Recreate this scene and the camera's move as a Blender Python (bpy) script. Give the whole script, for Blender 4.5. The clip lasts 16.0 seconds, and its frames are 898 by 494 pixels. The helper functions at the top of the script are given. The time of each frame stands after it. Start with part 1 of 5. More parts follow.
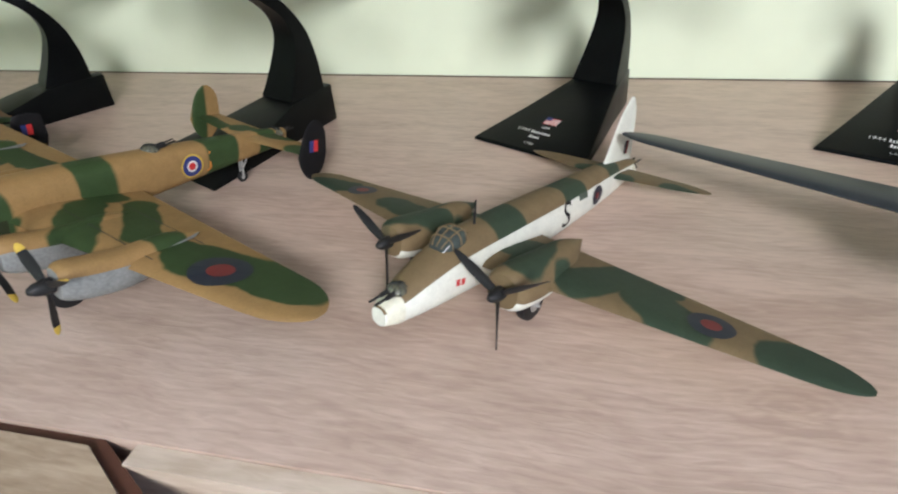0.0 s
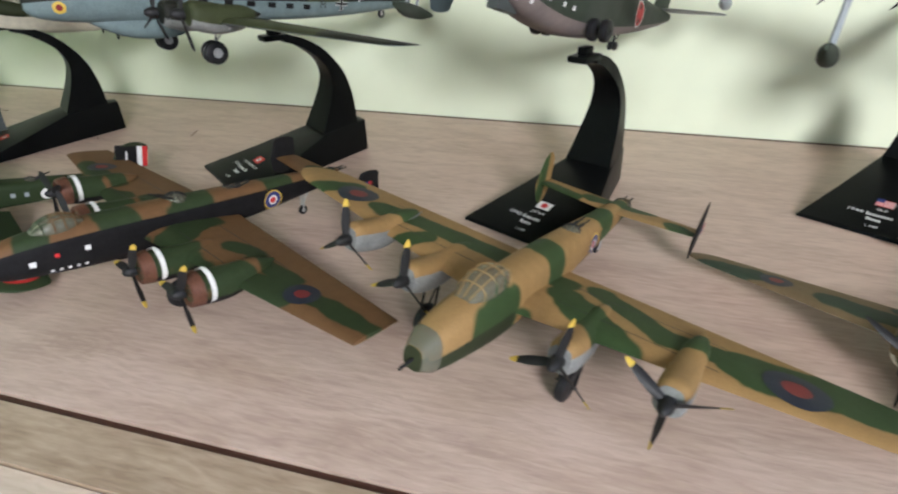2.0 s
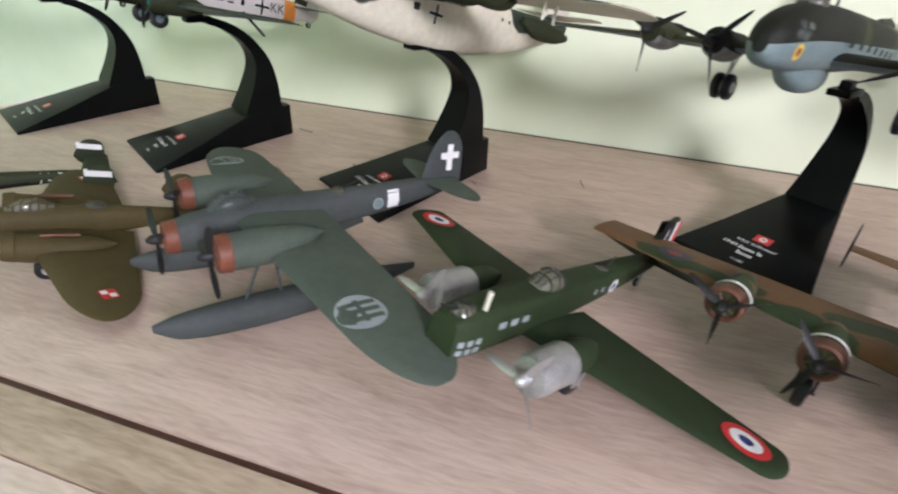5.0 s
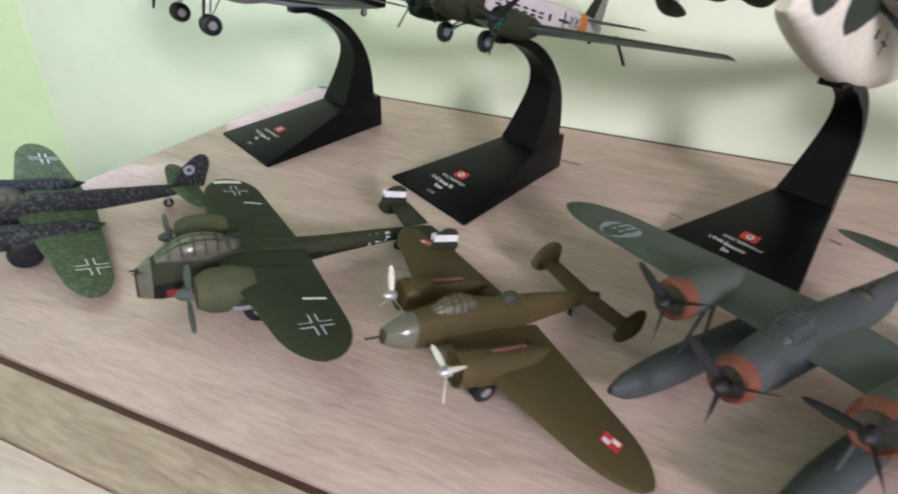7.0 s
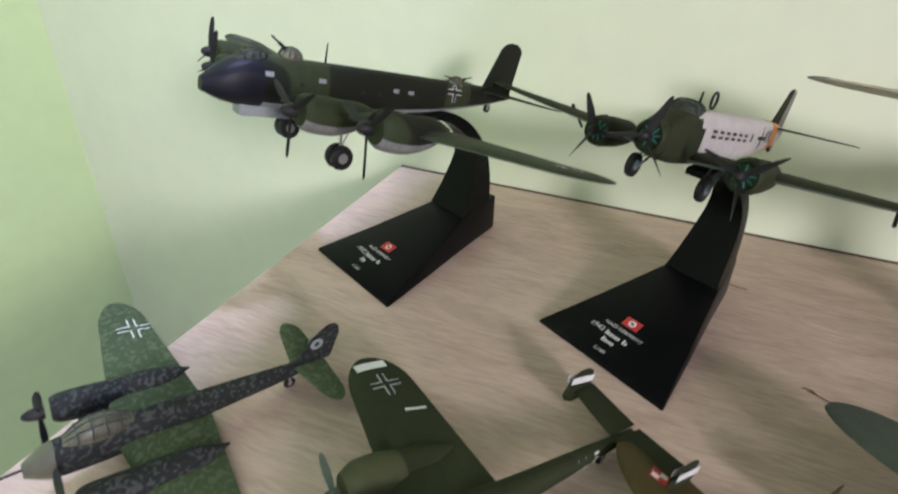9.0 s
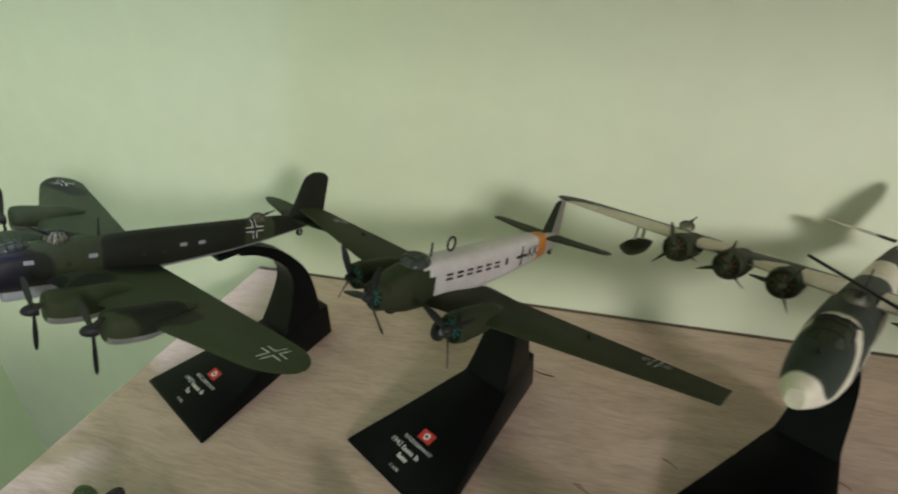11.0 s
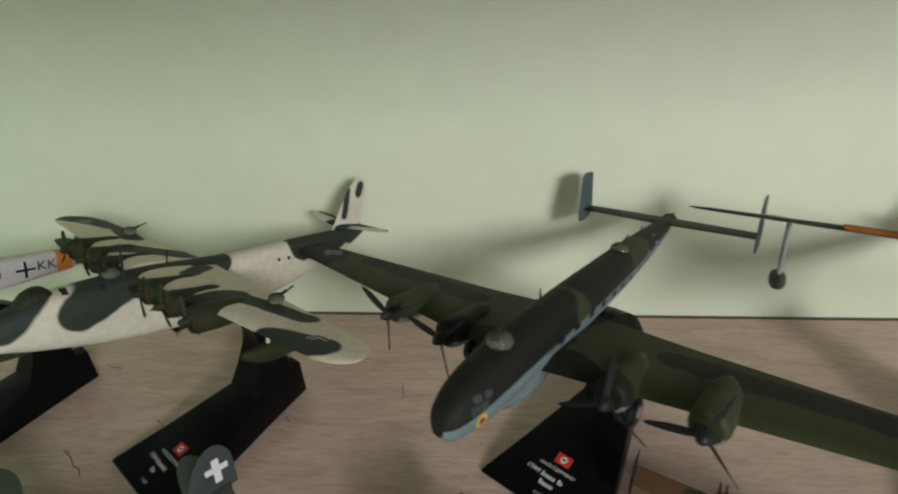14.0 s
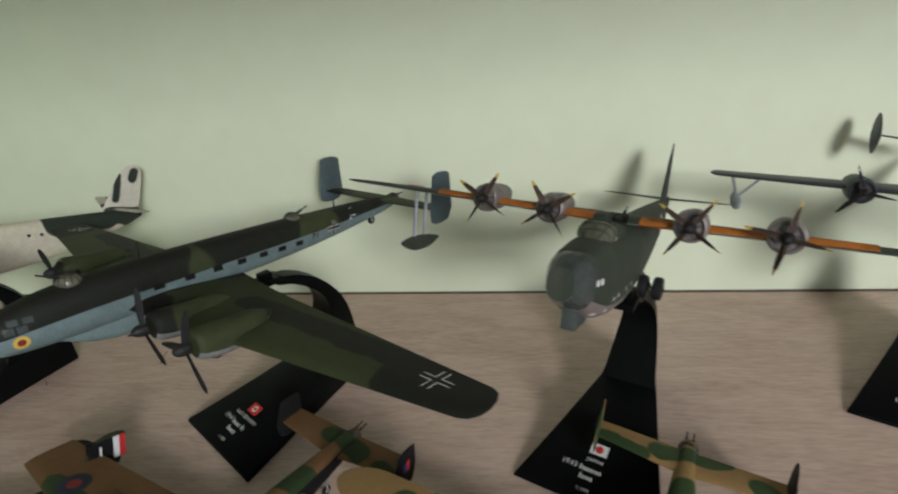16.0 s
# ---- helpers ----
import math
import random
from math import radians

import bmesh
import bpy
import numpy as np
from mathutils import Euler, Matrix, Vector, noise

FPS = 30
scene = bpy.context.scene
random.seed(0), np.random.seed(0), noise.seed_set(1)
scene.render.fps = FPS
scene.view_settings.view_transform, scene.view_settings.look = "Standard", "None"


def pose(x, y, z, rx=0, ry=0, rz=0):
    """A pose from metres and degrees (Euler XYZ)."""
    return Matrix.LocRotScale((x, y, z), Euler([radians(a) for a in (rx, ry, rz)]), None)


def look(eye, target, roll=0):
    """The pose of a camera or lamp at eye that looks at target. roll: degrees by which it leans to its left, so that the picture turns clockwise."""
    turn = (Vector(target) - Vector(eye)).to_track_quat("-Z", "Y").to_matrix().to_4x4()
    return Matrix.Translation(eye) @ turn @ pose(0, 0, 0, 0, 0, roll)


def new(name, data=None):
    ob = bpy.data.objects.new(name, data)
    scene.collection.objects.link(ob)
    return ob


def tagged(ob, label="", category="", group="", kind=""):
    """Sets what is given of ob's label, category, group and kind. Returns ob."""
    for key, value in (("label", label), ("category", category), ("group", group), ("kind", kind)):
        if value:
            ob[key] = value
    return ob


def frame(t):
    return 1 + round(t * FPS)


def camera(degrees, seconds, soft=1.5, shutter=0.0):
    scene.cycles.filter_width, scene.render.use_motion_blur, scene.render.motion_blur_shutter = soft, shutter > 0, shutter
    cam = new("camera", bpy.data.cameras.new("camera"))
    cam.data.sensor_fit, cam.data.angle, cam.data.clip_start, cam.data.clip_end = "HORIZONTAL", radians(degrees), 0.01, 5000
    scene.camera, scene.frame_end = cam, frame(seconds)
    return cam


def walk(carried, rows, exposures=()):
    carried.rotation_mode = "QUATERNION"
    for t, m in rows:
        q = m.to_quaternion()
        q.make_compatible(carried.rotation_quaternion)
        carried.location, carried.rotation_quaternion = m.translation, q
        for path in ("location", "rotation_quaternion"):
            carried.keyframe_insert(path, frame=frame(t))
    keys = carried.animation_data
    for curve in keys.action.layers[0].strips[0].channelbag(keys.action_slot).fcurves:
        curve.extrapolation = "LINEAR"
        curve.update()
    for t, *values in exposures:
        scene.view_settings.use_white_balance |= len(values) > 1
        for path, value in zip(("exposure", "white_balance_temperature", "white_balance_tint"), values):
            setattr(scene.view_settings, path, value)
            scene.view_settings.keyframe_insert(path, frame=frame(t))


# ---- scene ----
cam = camera(80.50, 16.0, soft=2.1, shutter=0.3)
PATH = [
    (0, pose(0.0000, -0.3536, 0.0959, 57.362, 2.392, 11.544)),
    (0.5, pose(-0.0198, -0.3602, 0.0972, 57.646, 2.167, 12.715)),
    (1, pose(-0.0576, -0.3666, 0.1115, 58.215, 1.971, 13.713)),
    (1.5, pose(-0.0990, -0.3689, 0.1178, 58.604, 1.349, 14.430)),
    (2, pose(-0.1421, -0.3708, 0.1192, 59.075, 0.527, 14.983)),
    (2.5, pose(-0.1789, -0.3673, 0.1194, 59.370, -0.343, 15.638)),
    (3, pose(-0.2259, -0.3682, 0.1178, 59.743, -1.048, 15.745)),
    (3.5, pose(-0.2695, -0.3652, 0.1188, 59.602, -1.434, 16.226)),
    (4, pose(-0.3144, -0.3640, 0.1156, 60.339, -2.169, 16.472)),
    (4.2, pose(-0.3307, -0.3644, 0.1151, 60.371, -2.701, 16.560)),
    (6.3, pose(-0.5002, -0.3666, 0.1146, 59.318, -2.848, 20.198)),
    (6.5, pose(-0.5153, -0.3615, 0.1146, 58.904, -2.747, 20.489)),
    (7, pose(-0.5566, -0.3581, 0.1149, 58.641, -2.937, 21.191)),
    (7.5, pose(-0.5987, -0.3525, 0.1094, 59.469, -3.439, 22.172)),
    (8, pose(-0.6360, -0.3386, 0.1037, 58.549, -3.784, 22.344)),
    (8.2, pose(-0.6483, -0.3362, 0.1099, 58.178, -3.440, 22.277)),
    (10.3, pose(-0.6437, -0.2749, 0.1766, 61.801, -0.864, 17.959)),
    (10.5, pose(-0.6252, -0.2760, 0.1800, 61.964, -0.486, 17.061)),
    (11, pose(-0.5808, -0.2839, 0.1912, 62.174, 0.368, 14.905)),
    (11.5, pose(-0.5402, -0.2860, 0.1949, 62.587, 1.095, 12.911)),
    (12, pose(-0.4938, -0.2870, 0.1988, 62.892, 1.844, 11.142)),
    (12.5, pose(-0.4479, -0.2858, 0.2037, 62.621, 2.671, 9.721)),
    (13, pose(-0.4112, -0.2896, 0.2010, 62.585, 3.021, 8.191)),
    (13.5, pose(-0.3793, -0.2923, 0.2046, 63.083, 3.207, 7.169)),
    (14, pose(-0.3405, -0.2972, 0.2002, 63.667, 3.570, 6.526)),
    (14.5, pose(-0.3086, -0.3070, 0.1966, 64.056, 3.882, 6.546)),
    (15, pose(-0.2755, -0.3082, 0.1854, 64.196, 4.046, 6.485)),
    (15.3, pose(-0.2474, -0.3061, 0.1859, 64.341, 4.023, 6.468)),
    (15.5, pose(-0.2290, -0.3054, 0.1872, 64.510, 4.077, 6.367)),
    (16, pose(-0.1917, -0.3160, 0.1855, 64.822, 3.893, 6.002)),
]
EXPOSURES = [(0.0, -0.33, 5750, 14), (4.2, -0.01, 5800, 21), (6.3, 0.05, 5750, 29), (8.2, 0.0, 5780, 32), (10.3, -0.66, 6350, 17), (16.0, -0.86, 5900, 13)]
walk(cam, PATH, EXPOSURES)

# ---- light ----
world = bpy.data.worlds.new("world")
scene.world = world
world.use_nodes = True
sky = world.node_tree.nodes.new("ShaderNodeTexSky")
sky.sky_type, sky.sun_disc = "NISHITA", False
sky.sun_elevation, sky.sun_rotation = radians(35), radians(70)
world.node_tree.links.new(sky.outputs[0], world.node_tree.nodes["Background"].inputs[0])
world.node_tree.nodes["Background"].inputs[1].default_value = 0.1


def area_lamp(name, m, width, height, watts, colour):
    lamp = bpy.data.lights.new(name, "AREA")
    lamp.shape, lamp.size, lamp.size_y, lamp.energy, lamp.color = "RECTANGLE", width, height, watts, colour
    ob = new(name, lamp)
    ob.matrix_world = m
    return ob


area_lamp("window_light", look((2.35, -0.40, 1.10), (-0.2, -0.3, 0.0)), 0.3, 0.3, 72, (0.64, 0.75, 1.0))
# Lamp set where the wall shadows converge; its window is unseen and added.
area_lamp("window_light", look((0.27, -1.12, 0.50), (-0.25, 0.0, 0.1)), 0.26, 0.26, 17.5, (1.0, 0.96, 0.87))
# Unseen overhead lamp, added for the cool strip at the desk's left end.
area_lamp("added_overhead_light", look((-0.45, -0.16, 1.92), (-0.45, -0.161, 0.0)), 0.20, 0.20, 38, (0.62, 0.70, 1.0))

# ---- materials ----


def material(name, colour, rough=0.5, metal=0.0, vary=0.12, scale=220.0, bump=0.0, spec=0.28, alpha_glass=0.0):
    """A painted or moulded surface with fine and broad variation."""
    m = bpy.data.materials.new(name)
    m.use_nodes = True
    nt = m.node_tree
    b = nt.nodes["Principled BSDF"]
    co = nt.nodes.new("ShaderNodeTexCoord")
    n1, n2 = nt.nodes.new("ShaderNodeTexNoise"), nt.nodes.new("ShaderNodeTexNoise")
    n1.inputs["Scale"].default_value, n2.inputs["Scale"].default_value = scale, scale * 6
    n1.inputs["Detail"].default_value = n2.inputs["Detail"].default_value = 3
    add = nt.nodes.new("ShaderNodeMath")
    mr = nt.nodes.new("ShaderNodeMapRange")
    mr.inputs["From Min"].default_value, mr.inputs["From Max"].default_value = 0.6, 1.4
    mr.inputs["To Min"].default_value, mr.inputs["To Max"].default_value = 1 - vary, 1 + vary
    mul = nt.nodes.new("ShaderNodeMix")
    mul.data_type, mul.blend_type = "RGBA", "MULTIPLY"
    mul.inputs["Factor"].default_value = 1
    mul.inputs["A"].default_value = (*colour, 1)
    L = nt.links.new
    for n in (n1, n2):
        L(co.outputs["Object"], n.inputs["Vector"])
    L(n1.outputs["Fac"], add.inputs[0]), L(n2.outputs["Fac"], add.inputs[1])
    L(add.outputs[0], mr.inputs["Value"])
    grey = nt.nodes.new("ShaderNodeCombineColor")
    for i in range(3):
        L(mr.outputs[0], grey.inputs[i])
    L(grey.outputs[0], mul.inputs["B"]), L(mul.outputs["Result"], b.inputs["Base Color"])
    b.inputs["Roughness"].default_value, b.inputs["Metallic"].default_value = rough, metal
    b.inputs["Specular IOR Level"].default_value = spec
    if alpha_glass:
        b.inputs["Transmission Weight"].default_value = alpha_glass
    if bump:
        bp = nt.nodes.new("ShaderNodeBump")
        bp.inputs["Strength"].default_value, bp.inputs["Distance"].default_value = bump, 0.0004
        L(n2.outputs["Fac"], bp.inputs["Height"]), L(bp.outputs[0], b.inputs["Normal"])
    return m


def camouflage(name, first, second, scale=26.0, level=0.5, shift=(0, 0, 0), stretch=(1, 1, 0.3), third=None, rough=0.62, edge=0.02):
    """Two or three paint colours in irregular patches with worn, slightly soft edges."""
    m = material(name, first, rough, 0, 0.14, 300, 0.12, 0.16)
    nt, L = m.node_tree, m.node_tree.links.new
    mul = [n for n in nt.nodes if n.type == "MIX"][0]
    co = [n for n in nt.nodes if n.type == "TEX_COORD"][0]
    mp = nt.nodes.new("ShaderNodeMapping")
    mp.inputs["Location"].default_value, mp.inputs["Scale"].default_value = shift, stretch
    L(co.outputs["Object"], mp.inputs["Vector"])
    base = first
    prev = None
    for k, (colour, lev) in enumerate(((second, level), (third, level + 0.04))):
        if colour is None:
            continue
        n = nt.nodes.new("ShaderNodeTexNoise")
        n.noise_dimensions = "4D"
        n.inputs["W"].default_value = 3.7 * k
        n.inputs["Scale"].default_value, n.inputs["Detail"].default_value = scale, 0.6
        n.inputs["Distortion"].default_value = 0.6
        L(mp.outputs[0], n.inputs["Vector"])
        r = nt.nodes.new("ShaderNodeMapRange")
        r.inputs["From Min"].default_value, r.inputs["From Max"].default_value = lev - edge, lev + edge
        L(n.outputs["Fac"], r.inputs["Value"])
        mix = nt.nodes.new("ShaderNodeMix")
        mix.data_type = "RGBA"
        mix.inputs["A"].default_value, mix.inputs["B"].default_value = (*base, 1), (*colour, 1)
        if prev:
            L(prev, mix.inputs["A"])
        L(r.outputs[0], mix.inputs["Factor"])
        prev = mix.outputs["Result"]
    L(prev, mul.inputs["A"])
    return m


def blotched(name, base, dark, strokes, plane="xy", wobble=3.0, rough=0.6):
    """One paint with sprayed strokes of another: each runs from a to b with a half width, in millimetres in plan (xy) or in side view (xz)."""
    m = material(name, base, rough, 0, 0.14, 300, 0.12, 0.16)
    nt, L = m.node_tree, m.node_tree.links.new
    mul = [n for n in nt.nodes if n.type == "MIX"][0]
    co = [n for n in nt.nodes if n.type == "TEX_COORD"][0]

    def node(kind, op=None, **values):
        n = nt.nodes.new(kind)
        if op:
            n.operation = op
        for k, v in values.items():
            n.inputs[int(k[1:])].default_value = v
        return n
    sep = node("ShaderNodeSeparateXYZ")
    flat = node("ShaderNodeCombineXYZ")
    L(co.outputs["Object"], sep.inputs[0]), L(sep.outputs[0], flat.inputs[0]), L(sep.outputs[1 if plane == "xy" else 2], flat.inputs[1])
    last = None
    for ax, ay, bx, by, r in strokes:
        mp = nt.nodes.new("ShaderNodeMapping")
        mp.vector_type = "TEXTURE"
        mp.inputs["Location"].default_value = ((ax + bx) / 2000, (ay + by) / 2000, 0)
        mp.inputs["Rotation"].default_value = (0, 0, math.atan2(by - ay, bx - ax))
        mp.inputs["Scale"].default_value = (0.001, 0.001, 0.001)
        parts = node("ShaderNodeSeparateXYZ")
        far = node("ShaderNodeMath", "ABSOLUTE")
        past = node("ShaderNodeMath", "SUBTRACT", _1=math.hypot(bx - ax, by - ay) / 2)
        clip = node("ShaderNodeMath", "MAXIMUM", _1=0.0)
        both = node("ShaderNodeCombineXYZ")
        ln = node("ShaderNodeVectorMath", "LENGTH")
        edge = node("ShaderNodeMath", "SUBTRACT", _1=r)
        L(flat.outputs[0], mp.inputs["Vector"]), L(mp.outputs[0], parts.inputs[0]), L(parts.outputs[0], far.inputs[0])
        L(far.outputs[0], past.inputs[0]), L(past.outputs[0], clip.inputs[0]), L(clip.outputs[0], both.inputs[0])
        L(parts.outputs[1], both.inputs[1]), L(both.outputs[0], ln.inputs[0]), L(ln.outputs["Value"], edge.inputs[0])
        if last is None:
            last = edge.outputs[0]
        else:
            mn = node("ShaderNodeMath", "MINIMUM")
            L(last, mn.inputs[0]), L(edge.outputs[0], mn.inputs[1])
            last = mn.outputs[0]
    wave = nt.nodes.new("ShaderNodeTexNoise")
    wave.inputs["Scale"].default_value, wave.inputs["Detail"].default_value = 90.0, 2.0
    L(flat.outputs[0], wave.inputs["Vector"])
    add = node("ShaderNodeMath", "MULTIPLY_ADD", _1=wobble * 2)
    L(wave.outputs["Fac"], add.inputs[0]), L(last, add.inputs[2])
    r = nt.nodes.new("ShaderNodeMapRange")
    r.inputs["From Min"].default_value, r.inputs["From Max"].default_value = wobble - 0.5, wobble + 0.5
    L(add.outputs[0], r.inputs["Value"])
    mix = nt.nodes.new("ShaderNodeMix")
    mix.data_type = "RGBA"
    mix.inputs["A"].default_value, mix.inputs["B"].default_value = (*dark, 1), (*base, 1)
    L(r.outputs[0], mix.inputs["Factor"]), L(mix.outputs["Result"], mul.inputs["A"])
    return m


def wood(name, light, dark, along=(1.0, 16.0, 16.0), rough=0.42, knots=()):
    """Limed oak laminate: long streaks, fine pores, a few knots."""
    m = bpy.data.materials.new(name)
    m.use_nodes = True
    nt, L = m.node_tree, m.node_tree.links.new
    b = nt.nodes["Principled BSDF"]
    co = nt.nodes.new("ShaderNodeTexCoord")
    outs = []
    # slow sideways drift of the grain lines
    drift = nt.nodes.new("ShaderNodeTexNoise")
    drift.inputs["Scale"].default_value, drift.inputs["Detail"].default_value = 9.0, 2.0
    sway = nt.nodes.new("ShaderNodeVectorMath")
    sway.operation = "MULTIPLY_ADD"
    sway.inputs[1].default_value = (0.0, 0.014, 0.0)
    L(co.outputs["Object"], drift.inputs["Vector"]), L(drift.outputs["Color"], sway.inputs[0]), L(co.outputs["Object"], sway.inputs[2])
    for sc, st, det, dist in ((7.0, (along[0] * 3.2, along[1] * 0.8, along[2]), 4, 0.9), (38.0, (along[0] * 3.0, along[1] * 1.1, along[2]), 5, 0.5), (3.0, (1, 2.2, 1), 2, 0.5)):
        mp = nt.nodes.new("ShaderNodeMapping")
        mp.inputs["Scale"].default_value = st
        n = nt.nodes.new("ShaderNodeTexNoise")
        n.inputs["Scale"].default_value, n.inputs["Detail"].default_value, n.inputs["Distortion"].default_value = sc, det, dist
        L(sway.outputs[0], mp.inputs[0]), L(mp.outputs[0], n.inputs["Vector"])
        outs.append(n.outputs["Fac"])
    a1 = nt.nodes.new("ShaderNodeMath"); a1.operation = "MULTIPLY_ADD"; a1.inputs[1].default_value = 0.95
    L(outs[1], a1.inputs[0]), L(outs[0], a1.inputs[2])
    a2 = nt.nodes.new("ShaderNodeMath"); a2.operation = "MULTIPLY_ADD"; a2.inputs[1].default_value = 0.35
    L(outs[2], a2.inputs[0]), L(a1.outputs[0], a2.inputs[2])
    r = nt.nodes.new("ShaderNodeValToRGB")
    r.color_ramp.elements[0].position, r.color_ramp.elements[1].position = 0.66, 1.12
    r.color_ramp.elements[0].color, r.color_ramp.elements[1].color = (*dark, 1), (*light, 1)
    mr = nt.nodes.new("ShaderNodeMapRange")
    mr.inputs["From Min"].default_value, mr.inputs["From Max"].default_value = 0.86, 1.42
    last = a2.outputs[0]
    for kx, ky in knots:
        mp = nt.nodes.new("ShaderNodeMapping")
        mp.inputs["Location"].default_value, mp.inputs["Scale"].default_value = (-kx * 0.55, -ky, 0), (0.55, 1, 1)
        ln = nt.nodes.new("ShaderNodeVectorMath")
        ln.operation = "LENGTH"
        L(co.outputs["Object"], mp.inputs[0]), L(mp.outputs[0], ln.inputs[0])
        wob = nt.nodes.new("ShaderNodeMath")
        wob.operation = "MULTIPLY_ADD"
        wob.inputs[1].default_value = 0.012
        L(outs[0], wob.inputs[0]), L(ln.outputs["Value"], wob.inputs[2])
        fall = nt.nodes.new("ShaderNodeMapRange")
        fall.inputs["From Min"].default_value, fall.inputs["From Max"].default_value = 0.006, 0.017
        fall.inputs["To Min"].default_value, fall.inputs["To Max"].default_value = 0.24, 0.0
        L(wob.outputs[0], fall.inputs["Value"])
        ring = nt.nodes.new("ShaderNodeMath")
        ring.operation = "SINE"
        fr = nt.nodes.new("ShaderNodeMath")
        fr.operation = "MULTIPLY"
        fr.inputs[1].default_value = 2600.0
        L(wob.outputs[0], fr.inputs[0]), L(fr.outputs[0], ring.inputs[0])
        up = nt.nodes.new("ShaderNodeMath")
        up.operation = "MULTIPLY_ADD"
        up.inputs[1].default_value, up.inputs[2].default_value = 0.35, 0.75
        L(ring.outputs[0], up.inputs[0])
        amt = nt.nodes.new("ShaderNodeMath")
        amt.operation = "MULTIPLY"
        L(up.outputs[0], amt.inputs[0]), L(fall.outputs[0], amt.inputs[1])
        sub = nt.nodes.new("ShaderNodeMath")
        sub.operation = "SUBTRACT"
        L(last, sub.inputs[0]), L(amt.outputs[0], sub.inputs[1])
        last = sub.outputs[0]
    L(last, mr.inputs["Value"])
    r.color_ramp.elements[0].position, r.color_ramp.elements[1].position = 0.0, 0.85
    L(mr.outputs[0], r.inputs[0])
    L(r.outputs[0], b.inputs["Base Color"])
    b.inputs["Roughness"].default_value = rough
    bp = nt.nodes.new("ShaderNodeBump")
    bp.inputs["Strength"].default_value, bp.inputs["Distance"].default_value = 0.25, 0.0006
    L(outs[1], bp.inputs["Height"]), L(bp.outputs[0], b.inputs["Normal"])
    return m


KNOTS = ((0.0544, -0.2622), (-0.3006, -0.2719))
OAK = wood("limed_oak", (0.570, 0.432, 0.350), (0.410, 0.296, 0.232), knots=KNOTS)
OAK_FRONT = wood("honey_oak", (0.44, 0.335, 0.235), (0.27, 0.19, 0.125))
OAK_LIGHT = wood("pale_oak", (0.60, 0.49, 0.39), (0.45, 0.35, 0.26))
EDGE = material("brown_edge_band", (0.085, 0.035, 0.022), 0.5, vary=0.2, scale=40)
WALL = material("pale_green_plaster", (0.76, 0.82, 0.625), 0.75, vary=0.03, scale=9, bump=0.15)
WALL_DEEP = material("fresh_green_plaster", (0.56, 0.70, 0.36), 0.75, vary=0.04, scale=9, bump=0.15)
# Unseen ceiling and walls, darkened to grey to cut the bounced light.
DIM_ROOM = material("dim_warm_grey_paint", (0.40, 0.385, 0.37), 0.8, vary=0.03, scale=6)
# The floor is unseen; lightened to bounce light onto the low left wall.
FLOOR = wood("light_floor_board", (0.46, 0.37, 0.27), (0.32, 0.25, 0.18))
GAP = material("brown_joint", (0.11, 0.08, 0.06), 0.8)
STAND = material("satin_black_plastic", (0.0038, 0.0042, 0.0042), 0.36, vary=0.25, scale=120, bump=0.08, spec=0.09)
INK = material("white_print", (0.72, 0.72, 0.70), 0.5)
RED_PRINT = material("red_print", (0.55, 0.035, 0.03), 0.5)
BLUE_PRINT = material("dark_blue_print", (0.03, 0.04, 0.16), 0.5)
BLACK = material("matt_black", (0.014, 0.014, 0.014), 0.5, vary=0.2)
TYRE = material("tyre_rubber", (0.012, 0.012, 0.013), 0.45, vary=0.2)
STEEL = material("bare_metal", (0.45, 0.45, 0.44), 0.35, 0.7)
DARK_METAL = material("dark_engine_metal", (0.10, 0.092, 0.085), 0.42, 0.4, vary=0.3)
SILVER = material("silver_paint", (0.34, 0.34, 0.32), 0.4, 0.45, vary=0.25)
GLASS = material("clear_plastic", (0.27, 0.27, 0.19), 0.18, vary=0.12, alpha_glass=0.6, spec=0.5)
GLASS_DARK = material("smoked_plastic", (0.05, 0.06, 0.055), 0.12, vary=0.3)
YELLOW = material("yellow_paint", (0.55, 0.38, 0.06), 0.5)
ORANGE = material("orange_paint", (0.55, 0.20, 0.03), 0.5)
EXHAUST = material("copper_brown", (0.13, 0.058, 0.036), 0.45, 0.3, vary=0.3)
COPPER = material("red_brown_engine", (0.15, 0.05, 0.027), 0.5, vary=0.3)
TEAL = material("teal_primer", (0.03, 0.22, 0.20), 0.5)
GREY = material("pale_blue_grey", (0.28, 0.31, 0.32), 0.5, vary=0.15)
BLUE_GREY = material("light_blue_belly", (0.145, 0.195, 0.198), 0.5, vary=0.2)
WHITE = material("off_white_paint", (0.66, 0.66, 0.58), 0.5, vary=0.12)
NIGHT = material("night_black_paint", (0.011, 0.0105, 0.011), 0.55, vary=0.3, spec=0.12)
ROUND_RED = material("dull_red_marking", (0.17, 0.022, 0.022), 0.5)
ROUND_BLUE = material("dull_blue_marking", (0.018, 0.022, 0.036), 0.5)
HINO = material("bright_red_marking", (0.50, 0.03, 0.03), 0.5)

# ---- mesh helpers ----
MM = 0.001


